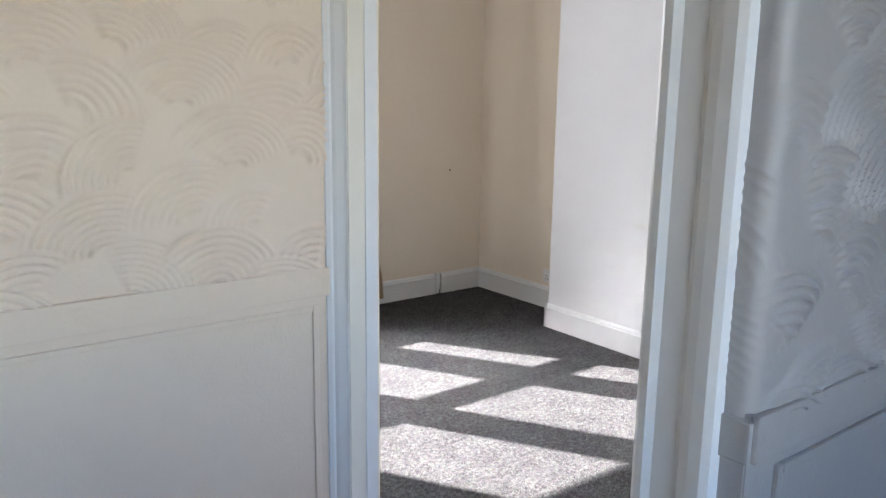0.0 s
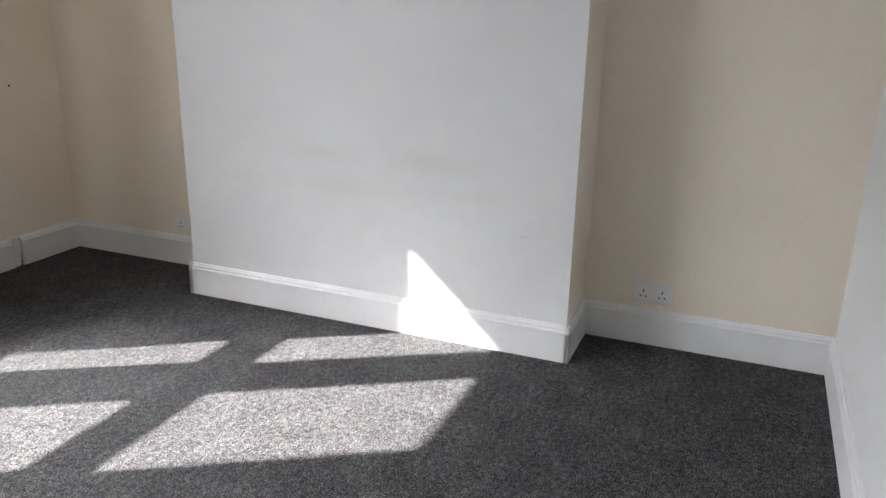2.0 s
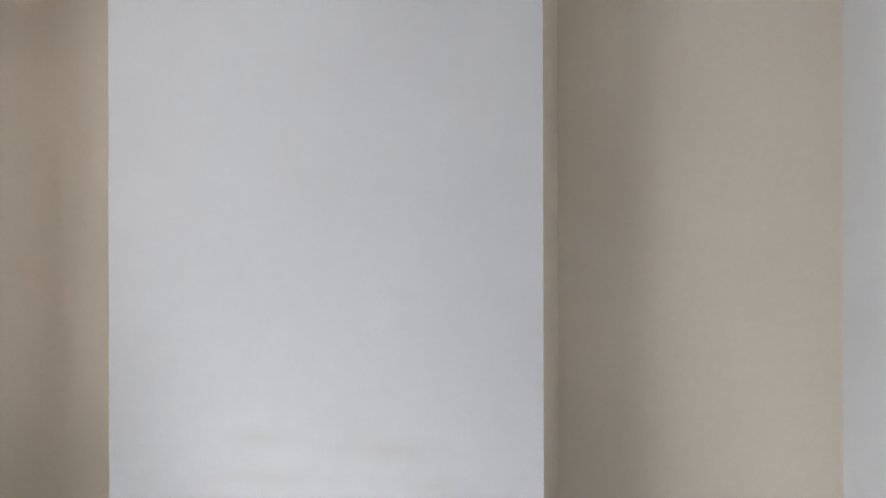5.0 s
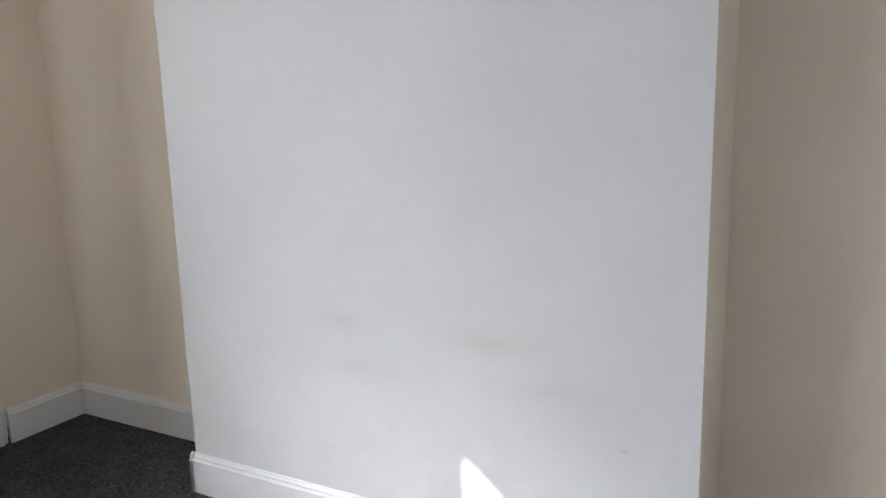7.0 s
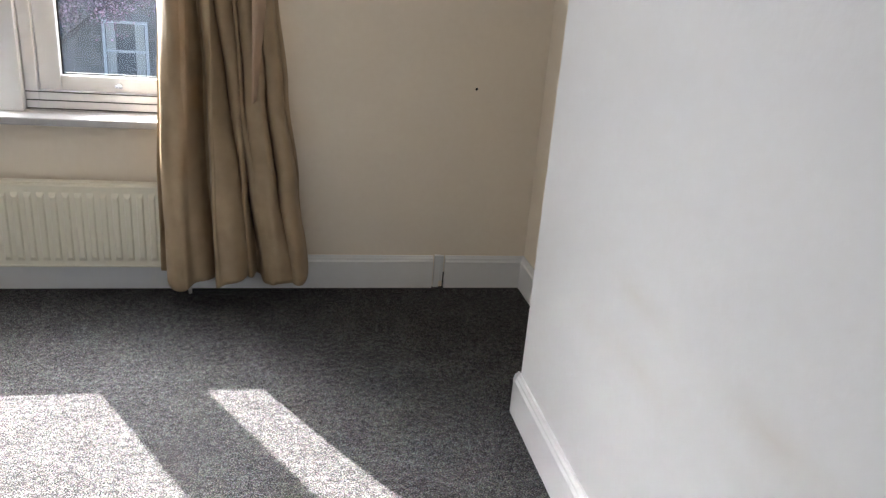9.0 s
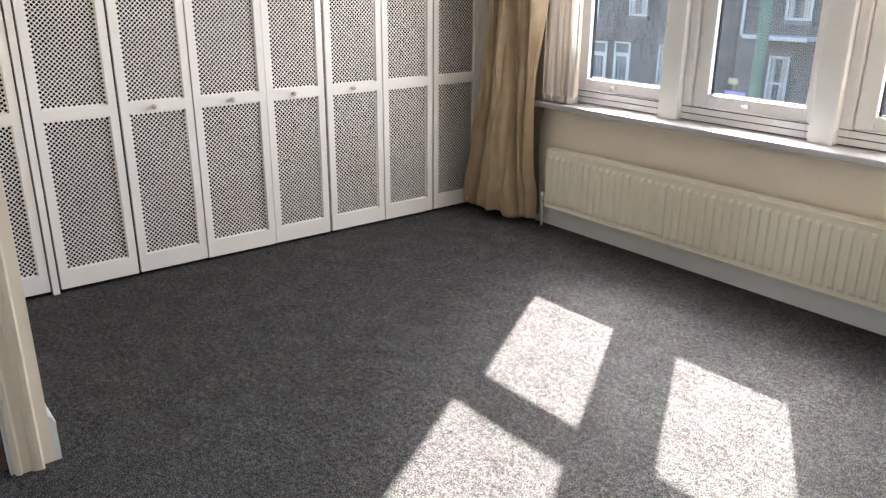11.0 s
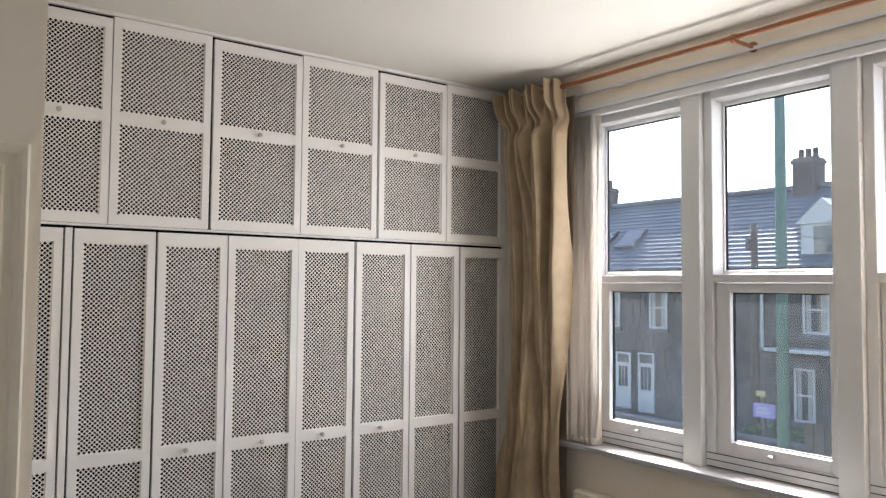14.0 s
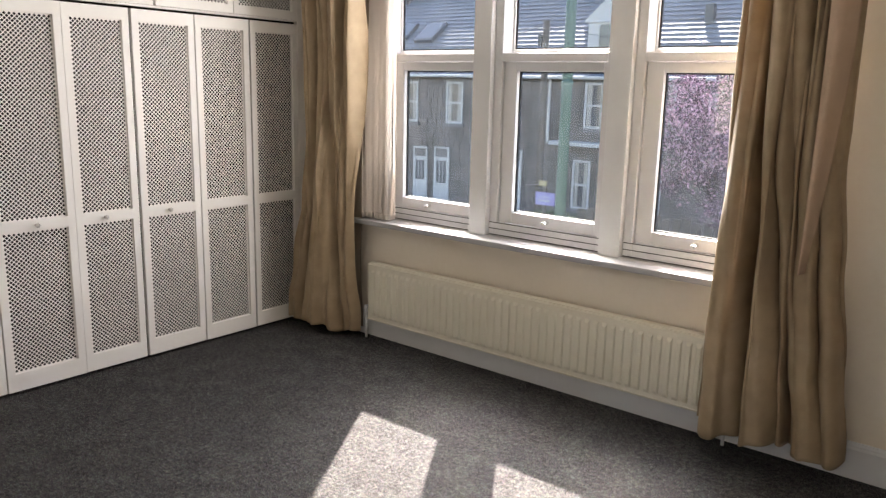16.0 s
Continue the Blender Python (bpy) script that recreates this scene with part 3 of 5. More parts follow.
STILES = [(0.088, 0.055), (0.076, 0.078), (0.078, 0.105)]   # casement stiles, left and right, fitted to the view and the sun patches
for (a, b), (sl, sr) in zip(LIGHTS, STILES):
    part("window_frame", ring(a, b, F0, F1, SILL, HEAD, 0.046, CB - 0.003, 0.068, wr=0.055), UPVC, win)
    part("transom", boxes((a + 0.046, b - 0.055, F0, F1, TR0, TR1), bevel=0.004), UPVC, win)
    # unseen bar added outside the transom to shorten the floor's sun patch
    part("sun_trim_bar", boxes((a + 0.02, b - 0.02, F1 + 0.001, F1 + 0.045, TR0 - 0.002, TR0 + 0.018), bevel=0.003), UPVC, win)
    part("glazing_bead", ring(a + 0.046, b - 0.055, 0.160, F1, TR1, HEAD - 0.068, 0.010, 0.022, 0.022), UPVC, win)
    part("gasket", ring(a + 0.056, b - 0.065, 0.172, 0.181, TR1 + 0.022, HEAD - 0.090, 0.008, bevel=0), GASKET, win)
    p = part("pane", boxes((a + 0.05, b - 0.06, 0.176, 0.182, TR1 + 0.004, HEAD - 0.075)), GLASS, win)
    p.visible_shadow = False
    sash = part("casement", ring(a + 0.050, b - 0.003, F0 + 0.018, 0.138, SILL + CB, TR0 - 0.003, sl, 0.058, 0.045, wr=sr), UPVC, win, "white opening casement")
    part("gasket", ring(a + 0.048 + sl, b - sr - 0.001, 0.120, 0.135, SILL + CB + 0.056, TR0 - 0.046, 0.008, bevel=0), GASKET, win)
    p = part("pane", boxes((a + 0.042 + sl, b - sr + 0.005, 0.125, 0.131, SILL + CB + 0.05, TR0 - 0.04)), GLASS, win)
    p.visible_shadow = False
    c = (a + b) / 2
    hb = cyl(bmesh.new(), (c, F0 + 0.018, SILL + CB + 0.028), (c, F0 - 0.010, SILL + CB + 0.028), 0.010)
    box(hb, c - 0.014, c + 0.014, F0 - 0.018, F0 - 0.008, SILL + CB + 0.022, SILL + CB + 0.034, bevel=0.003)
    part("handle", hb, METAL, win, "small casement handle")
    # black strips laid on the frame foot stand in for shaded grooves
    for z in (0.004, 0.036, CB - 0.007):
        part("groove_shade", boxes((a + 0.004, b - 0.004, F0 - 0.002, F0 + 0.001, SILL + z, SILL + z + 0.004)), GASKET, win)
for a, b in ((WIN_L, LIGHTS[0][0]), (LIGHTS[0][1], LIGHTS[1][0]), (LIGHTS[1][1], LIGHTS[2][0]), (LIGHTS[2][1], WIN_R)):
    part("mullion", boxes((a - 0.026 if a > WIN_L else a, b - 0.001, F0 - 0.036, F0 - 0.001, SILL, HEAD), (a + 0.001, b - 0.001, F0 - 0.001, 0.19, SILL, HEAD), bevel=0.004), GLOSS, win, "white painted timber mullion")
part("window_head", boxes((WIN_L, WIN_R, 0.03, 0.24, HEAD, HEAD + 0.02), bevel=0.003), GLOSS, win)
part("window_sill", boxes((WIN_L - 0.012, WIN_R + 0.03, -0.075, 0.004, SILL - 0.03, SILL), (WIN_L, WIN_R, 0.002, 0.26, SILL - 0.03, SILL), bevel=0.006), SILL_PAINT, win, "deep white window board, toned down against the sky's light")
part("outer_sill", boxes((WIN_L, WIN_R, 0.24, 0.40, SILL - 0.14, SILL - 0.04)), WHITE_WALL, win)
setting("window_casing", boxes((WIN_L - 0.07, WIN_R + 0.07, -0.012, 0.0, HEAD + 0.0, HEAD + 0.03), (WIN_L - 0.07, WIN_R + 0.07, -0.018, 0.0, HEAD + 0.095, HEAD + 0.112),
                               (WIN_L - 0.07, WIN_L, -0.014, 0, SILL, HEAD), (WIN_R, WIN_R + 0.07, -0.014, 0, SILL, HEAD), bevel=0.003), GLOSS, "white painted window casing and head moulding", "trim")

# vertical blind, drawn aside
blind = thing("vertical_blind", (-3.6, 0.02, SILL), "pale fabric vertical blind drawn into a narrow stack", "blind")
part("headrail", boxes((WIN_L + 0.01, WIN_R - 0.01, 0.0, 0.04, HEAD - 0.035, HEAD - 0.003), bevel=0.004), GLOSS, blind, "slim white headrail")
for k in range(15):
    x = -3.602 + k * 0.0122 + 0.0022 * (k * 7 % 3)
    front, lean = -0.052 + 0.007 * (k * 5 % 4), 0.004 * (k * 3 % 5 - 2)
    bm = bmesh.new()
    across = 7
    grid = [[bm.verts.new((x + 0.006 * math.sin(math.pi * i / across) + lean * (1 - i / across), front + (0.036 - front) * i / across, z)) for i in range(across + 1)] for z in (SILL + 0.03, HEAD - 0.035)]
    for i in range(across):
        bm.faces.new((grid[0][i], grid[0][i + 1], grid[1][i + 1], grid[1][i]))
    bmesh.ops.solidify(bm, geom=bm.faces[:], thickness=0.0016)
    part("slat", bm, BLIND, blind, smooth=True)
    part("weight", boxes((x - 0.002 + lean, x + 0.005 + lean, front + 0.003, 0.032, SILL + 0.008, SILL + 0.042), bevel=0.0015), BLIND, blind)


# ---- curtains ----
def along(v, knots, values):
    """Smooth run through values at the knots."""
    i = max(0, min(len(knots) - 2, int(np.searchsorted(knots, v)) - 1))
    q = min(1.0, max(0.0, (v - knots[i]) / (knots[i + 1] - knots[i])))
    q = q * q * (3 - 2 * q)
    return np.asarray(values[i]) * (1 - q) + np.asarray(values[i + 1]) * q


def curtain(name, left, right, top, bottom, folds, seed, label, y0, deep):
    """Pinch-pleated cloth in rolled, crossing folds. left, right: x at eight even heights from the top to the hem;
    a fold is four rows of (place, half width, depth) from below the heading to the hem."""
    rnd = np.random.RandomState(seed)
    nu, nv = 260, 170
    root = thing(name, ((left[0] + right[0]) / 2, y0, bottom), label, "curtain", "pair of curtains")
    rows = np.zeros((nv, nu, 3))
    s = np.linspace(0, 1, nu)
    even, knots = np.linspace(0, 1, len(left)), [0.075, 0.36, 0.7, 1.0]
    ph = rnd.uniform(0, 6.3, (len(folds), 5))
    for j in range(nv):
        v = (j / (nv - 1)) ** 1.15
        xl, xr = float(along(v, even, left)), float(along(v, even, right))
        high = np.full(nu, 0.03)
        for i, f in enumerate(folds):
            c, h, d = along(max(v, 0.075), knots, f)
            h *= 0.90
            c += 0.014 * math.sin(5.1 * v + ph[i, 0]) + 0.006 * math.sin(13 * v + ph[i, 1])
            h *= 1 + 0.14 * math.sin(6.3 * v + ph[i, 2])
            d *= 1 + 0.10 * math.sin(4.4 * v + ph[i, 3])
            lean = 0.35 * math.sin(2.7 * v + ph[i, 4])
            q = (s - c) / h
            q = np.where(q < 0, q / (1 + lean), q / (1 - lean))
            roll = d * np.sqrt(np.clip(1 - np.abs(q) ** 2.6, 0, 1))
            high = np.maximum(high, roll)
        # narrow folds that fall from the heading and open out lower down
        share = max(0.0, 1 - v / 0.72) ** 0.8
        run = 8.5 * s + 0.55 * math.sin(2.6 * v + ph[0, 0]) + 0.35 * np.sin(5 * s + 3.5 * v)
        narrow = np.abs(np.sin(math.pi * run)) ** 0.55
        high = high * (1 - 0.42 * share * (1 - narrow)) + 0.10 * share * narrow
        slit = np.exp(-((run - np.floor(run) - 0.5) / 0.06) ** 2) * np.clip(np.sin(7 * v + 2.1 * np.floor(run)), 0, 1)
        high = high - 0.28 * slit * share
        # small drags and creases in the cloth
        crease = 0.030 * np.sin(34 * s + 7 * v + 2.2 * math.sin(9 * v)) + 0.022 * np.sin(61 * s - 11 * v + ph[0, 1]) + 0.025 * np.sin(17 * v + 12 * s + 2 * np.sin(9 * s))
        tuck = 0.07 * math.exp(-((v - 0.93) / 0.035) ** 2) * np.sin(26 * v + 9 * s + ph[0, 2])
        high = high + crease * (0.4 + v) + tuck
        # heading: bunches of three tight pleats
        bunch = 0.5 + 0.5 * np.cos(2 * math.pi * (s * 4 - 0.5))
        crown = 0.42 + 0.38 * bunch + 0.20 * np.cos(2 * math.pi * s * 15) * (0.4 + 0.6 * bunch)
        q = max(0.0, 1 - v / 0.11)
        q = min(1.0, 1.6 * q)
        high = high * (1 - q) + crown * q
        kernel = np.array([1, 2, 3, 2, 1]) / 9
        high = np.convolve(np.pad(high, 2, mode="edge"), kernel, mode="valid")
        pinch = 1 - 0.30 * math.exp(-((v - 0.075) / 0.022) ** 2)
        slip = 0.012 * np.sin(2 * math.pi * s * 5 + 4 * v + ph[0, 0]) * min(1, 6 * v)
        rows[j, :, 0] = xl + (xr - xl) * s + slip * np.sin(math.pi * s)
        rows[j, :, 1] = y0 - deep * pinch * high
        hem = 0.014 * np.sin(9 * s + ph[0, 3]) + 0.010 * np.sin(23 * s + ph[0, 4])
        crest = 0.010 * np.cos(2 * math.pi * s * 15) + 0.012 * bunch
        rows[j, :, 2] = top + (bottom - top) * v + hem * v ** 10 + crest * max(0.0, 1 - v / 0.035)
    from_grid("cloth", rows, CURTAIN, root, thick=0.004)
    # sheet added behind the cloth to cut sun bounced onto the frames
    back = np.zeros((30, 40, 3))
    for j in range(30):
        v = j / 29
        xl, xr = float(along(v, even, left)), float(along(v, even, right))
        q = np.linspace(0, 1, 40)
        back[j, :, 0] = xl + 0.03 + (xr - xl - 0.06) * q
        back[j, :, 1] = y0 + 0.014 + 0.004 * np.sin(q * 25 + 3 * v)
        back[j, :, 2] = top - 0.06 + (bottom + 0.06 - top) * v
    from_grid("lining", back, BOUNCE_CUT, root, thick=0.002)["label"] = "beige sheet added behind the cloth to cut bounced sun"
    return root


LC = curtain("curtain", [-4.125, -4.025, -3.975, -3.962, -3.962, -3.985, -4.05, -4.118], [-3.525, -3.53, -3.538, -3.550, -3.570, -3.588, -3.596, -3.575], 2.725, 0.05, [
    [(0.15, 0.17, 0.75), (0.16, 0.19, 0.85), (0.12, 0.17, 0.70), (0.09, 0.15, 0.65)],
    [(0.40, 0.10, 0.95), (0.40, 0.08, 0.70), (0.45, 0.20, 1.00), (0.47, 0.30, 1.05)],
    [(0.58, 0.08, 0.65), (0.56, 0.08, 0.80), (0.66, 0.07, 0.60), (0.76, 0.05, 0.45)],
    [(0.74, 0.09, 1.00), (0.73, 0.09, 0.95), (0.77, 0.07, 0.70), (0.85, 0.07, 0.55)],
    [(0.91, 0.09, 0.75), (0.90, 0.10, 0.75), (0.91, 0.09, 0.60), (0.94, 0.07, 0.50)]],
    3, "gold beige pinch-pleated curtain hanging beside the wardrobes", -0.058, 0.185)
RC = curtain("curtain", [-1.495, -1.50, -1.490, -1.488, -1.498, -1.515, -1.532, -1.535], [-1.03, -1.085, -1.088, -1.085, -1.085, -1.045, -1.00, -0.962], 2.725, 0.118, [
    [(0.09, 0.11, 0.75), (0.11, 0.13, 0.70), (0.16, 0.18, 0.80), (0.17, 0.19, 0.85)],
    [(0.30, 0.11, 1.00), (0.34, 0.10, 1.00), (0.43, 0.09, 0.95), (0.46, 0.12, 1.00)],
    [(0.45, 0.06, 0.70), (0.47, 0.06, 0.75), (0.56, 0.05, 0.65), (0.61, 0.05, 0.55)],
    [(0.58, 0.06, 0.85), (0.58, 0.06, 0.75), (0.65, 0.05, 0.65), (0.70, 0.05, 0.55)],
    [(0.72, 0.08, 0.70), (0.72, 0.09, 0.75), (0.77, 0.09, 0.75), (0.82, 0.11, 0.80)],
    [(0.91, 0.10, 0.60), (0.91, 0.10, 0.55), (0.92, 0.09, 0.55), (0.94, 0.08, 0.65)]],
    8, "gold beige pinch-pleated curtain hanging beside the alcove", -0.112, 0.155)
lin = np.zeros((60, 16, 3))
for j in range(60):
    v = j / 59
    z = 2.55 - 1.72 * v
    edge0 = -1.185 + 0.018 * math.sin(2.2 * v)
    edge1 = -1.088 - 0.070 * max(0, v - 0.5) ** 1.3 * 2.46
    for i in range(16):
        q = i / 15
        lin[j, i] = (edge0 + (edge1 - edge0) * q, -0.262 + 0.055 * q - 0.020 * math.sin(3.1 * q) + 0.006 * math.sin(6 * q + 4 * v), z)
from_grid("lining", lin, LINING, RC, thick=0.002)["label"] = "faded pink lining turned out at the edge"
pole = thing("curtain_pole", (-2.5, -0.14, 2.69), "varnished reddish wooden curtain pole on brackets", "curtain pole")
part("pole", cyl(bmesh.new(), (-4.12, -0.155, 2.695), (-0.98, -0.155, 2.695), 0.013, sides=20), ROD, pole, smooth=True)
for x in (-3.95, -2.47, -1.15):
    b = cyl(bmesh.new(), (x, 0.0, 2.68), (x, -0.155, 2.68), 0.009)
    cyl(b, (x, 0.0, 2.68), (x, -0.012, 2.68), 0.024)
    cyl(b, (x - 0.012, -0.155, 2.690), (x + 0.012, -0.155, 2.690), 0.021)
    part("bracket", b, ROD, pole)
b = bmesh.new()
bmesh.ops.create_uvsphere(b, u_segments=16, v_segments=10, radius=0.024, matrix=Matrix.Translation((-0.965, -0.155, 2.695)))
part("finial", b, ROD, pole, smooth=True)


# ---- radiator ----
def radiator(x0, x1, z0, z1, back):
    root = thing("radiator", ((x0 + x1) / 2, back, z0), "cream enamelled panel radiator with vertical flutes under the window", "radiator")
    front = back - 0.055
    pitch = 0.0445
    bm = box(bmesh.new(), x0, x1, front, back, z0, z1, bevel=0.006)
    part("body", bm, RADIATOR, root)
    k = int((x1 - x0 - 0.04) / pitch)
    off = (x1 - x0 - k * pitch) / 2
    for i in range(k):
        a = x0 + off + i * pitch
        bm = bmesh.new()
        w, g = pitch * 0.62, 0.010
        c = a + pitch / 2
        pts = [(c - w / 2, 0), (c - w * 0.30, -g), (c + w * 0.30, -g), (c + w / 2, 0)]
        lo0, lo1, hi1, hi0 = z0 + 0.028, z0 + 0.045, z1 - 0.050, z1 - 0.032
        f = [bm.verts.new((x, front + (0 if n in (0, 3) else d), z)) for z, n2 in ((lo0, 0), (hi0, 1)) for n, (x, d) in enumerate(pts) if n in (0, 3)]
        m = [bm.verts.new((x, front + d, z)) for z in (lo1, hi1) for n, (x, d) in enumerate(pts) if n in (1, 2)]
        bl, br, tl, tr = f
        ml, mr, nl, nr = m
        for q in ((bl, br, mr, ml), (ml, mr, nr, nl), (nl, nr, tr, tl), (bl, ml, nl, tl), (br, tr, nr, mr)):
            bm.faces.new(q)
        bmesh.ops.recalc_face_normals(bm, faces=bm.faces)
        part("flute", bm, RADIATOR, root, smooth=False)
    part("top_grille", boxes((x0 + 0.004, x1 - 0.004, front + 0.006, back - 0.004, z1, z1 + 0.006), bevel=0.002), RADIATOR, root)
    part("seam", boxes((x0, x1, front - 0.003, front + 0.004, z0 + 0.004, z0 + 0.011), (x0, x1, front - 0.003, front + 0.004, z1 - 0.012, z1 - 0.004), bevel=0.001), RADIATOR, root)
    for x, nm in ((x0 - 0.035, "valve"), (x1 + 0.035, "valve")):
        b = cyl(bmesh.new(), (x, back - 0.03, 0.0), (x, back - 0.03, z0 + 0.05), 0.0075)
        cyl(b, (x, back - 0.03, z0 + 0.02), (x, back - 0.03, z0 + 0.075), 0.014)
        s = 1 if x < x0 else -1
        cyl(b, (x, back - 0.03, z0 + 0.035), (x + s * 0.04, back - 0.03, z0 + 0.035), 0.009)
        part(nm, b, GLOSS, root, "white painted valve and tail pipe", True)
    for x in (x0 + 0.2, x1 - 0.23):
        part("wall_bracket", boxes((x, x + 0.03, back, 0.0, z0 + 0.03, z1 - 0.03)), RADIATOR, root)
    return root


radiator(-3.522, -1.47, 0.122, 0.460, -0.035)


# ---- sockets ----
def socket(y0, z0):
    root = thing("double_socket", (0, y0, z0), "white plastic double wall socket above the skirting", "socket", "wall sockets")
    w, h = 0.146, 0.086
    part("plate", boxes((-0.009, 0.0, y0 - w, y0, z0, z0 + h), bevel=0.003), SOCKET, root)
    for c in (y0 - 0.037, y0 - 0.109):
        part("switch", boxes((-0.013, -0.008, c + 0.012 if c > y0 - 0.07 else c - 0.026, c + 0.026 if c > y0 - 0.07 else c - 0.012, z0 + 0.052, z0 + 0.072), bevel=0.001), SOCKET, root)
        part("pin_holes", boxes((-0.0095, -0.0088, c - 0.002, c + 0.003, z0 + 0.040, z0 + 0.051), (-0.0095, -0.0088, c - 0.014, c - 0.007, z0 + 0.022, z0 + 0.027), (-0.0095, -0.0088, c + 0.007, c + 0.014, z0 + 0.022, z0 + 0.027)), BLACK, root)
    return root


socket(-2.970, 0.178)
socket(-0.680, 0.172)
nail = thing("wall_plug_hole", (-0.288, 0, 0.88), "small dark screw hole in the cream wall", "screw hole")
part("hole", cyl(bmesh.new(), (-0.288, 0.002, 0.88), (-0.288, -0.0015, 0.88), 0.0055), BLACK, nail)

# ---- fitted wardrobes ----
PITCH = 0.0205


def lattice(name, y0, y1, z0, z1, x, parent):
    """Perforated board: diagonal grid of square holes, real openings."""
    hole = PITCH / 2 * 0.745
    ny, nz = max(2, int((y1 - y0) / PITCH)), max(2, int((z1 - z0) / PITCH))
    sy, sz = (y1 - y0) / ny, (z1 - z0) / nz
    cy, cz = [], []
    for off in (0, 1):
        a, b = np.meshgrid(y0 + sy * (np.arange(ny - off) + 0.5 + off * 0.5), z0 + sz * (np.arange(nz - off) + 0.5 + off * 0.5))
        cy.append(a.ravel()), cz.append(b.ravel())
    cy, cz = np.concatenate(cy), np.concatenate(cz)
    d = np.array([(1, 0), (0, 1), (-1, 0), (0, -1)], float)
    outer = np.stack([cy[:, None] + d[:, 0] * sy / 2, cz[:, None] + d[:, 1] * sz / 2], -1)
    inner = np.stack([cy[:, None] + d[:, 0] * hole, cz[:, None] + d[:, 1] * hole], -1)
    pts = np.concatenate([outer, inner], 1)
    n = len(cy)
    verts = np.concatenate([np.full((n, 8, 1), x), pts], -1).reshape(-1, 3)
    base = np.arange(n)[:, None] * 8
    q = np.array([[k, (k + 1) % 4, 4 + (k + 1) % 4, 4 + k] for k in range(4)])
    faces = (base[:, :, None] + q[None]).reshape(-1, 4)
    vs, fs = verts.tolist(), faces.tolist()
    # solid rim to close the zigzag border
    k0 = len(vs)
    for j in range(ny):
        for zz, s in ((z0, 1), (z1, -1)):
            if j:
                yy = y0 + j * sy
                k0 = len(vs)
                vs += [(x, yy - sy / 2, zz), (x, yy + sy / 2, zz), (x, yy, zz + s * sz / 2)]
                fs.append((k0, k0 + 1, k0 + 2))
    for j in range(1, nz):
        for yy, s in ((y0, 1), (y1, -1)):
            zz = z0 + j * sz
            k0 = len(vs)
            vs += [(x, yy, zz - sz / 2), (x, yy, zz + sz / 2), (x, yy + s * sy / 2, zz)]
            fs.append((k0, k0 + 1, k0 + 2))
    me = bpy.data.meshes.new(name)
    me.from_pydata(vs, [], fs)
    me.materials.append(LATTICE)
    ob = new(name, me)
    ob.parent = parent
    ob.matrix_parent_inverse = Matrix.Translation(-parent.matrix_basis.translation)
    return ob


def lattice_door(name, y0, y1, z0, z1, rail, parent, stile=0.036, top=0.06, bot=0.085, knob=0, fold=0.0):
    """Framed lattice door with a middle rail; knob: -1, 0 or 1 the side it sits on."""
    gap = 0.0025
    a, b = y0 + gap, y1 - gap
    f0, f1 = WARD - 0.022, WARD + fold
    ys, zs = (a, a + stile, b - stile, b), (z0, z0 + bot, rail - 0.026, rail + 0.026, z1 - top, z1)
    bm = bmesh.new()
    grid = {(k, i, j): bm.verts.new((x, y, z)) for k, x in enumerate((f0, f1)) for i, y in enumerate(ys) for j, z in enumerate(zs)}
    solid = {(i, j) for i in range(3) for j in range(5) if not (i == 1 and j in (1, 3))}
    for i, j in solid:
        c4 = ((i, j), (i + 1, j), (i + 1, j + 1), (i, j + 1))
        bm.faces.new([grid[1, p, q] for p, q in c4])
        bm.faces.new([grid[0, p, q] for p, q in reversed(c4)])
        for n, (di, dj) in enumerate(((0, -1), (1, 0), (0, 1), (-1, 0))):
            if (i + di, j + dj) not in solid:
                p, q = c4[n], c4[(n + 1) % 4]
                bm.faces.new([grid[0, p[0], p[1]], grid[0, q[0], q[1]], grid[1, q[0], q[1]], grid[1, p[0], p[1]]])
    bmesh.ops.recalc_face_normals(bm, faces=bm.faces)
    door = part(name, bm, LATTICE, parent, "white framed door filled with perforated lattice board")
    for lo, hi in ((z0 + bot, rail - 0.026), (rail + 0.026, z1 - top)):
        lattice("lattice_panel", a + stile, b - stile, lo, hi, WARD - 0.009, door)
    if knob is not None:
        c = (a + b) / 2 + knob * 0.02
        k = cyl(bmesh.new(), (f1, c, rail), (f1 + 0.012, c, rail), 0.007)
        bmesh.ops.create_uvsphere(k, u_segments=14, v_segments=9, radius=0.011, matrix=Matrix.Translation((f1 + 0.017, c, rail)))
        part("knob", k, KNOB, door, "small clear grey knob", True)
    return door


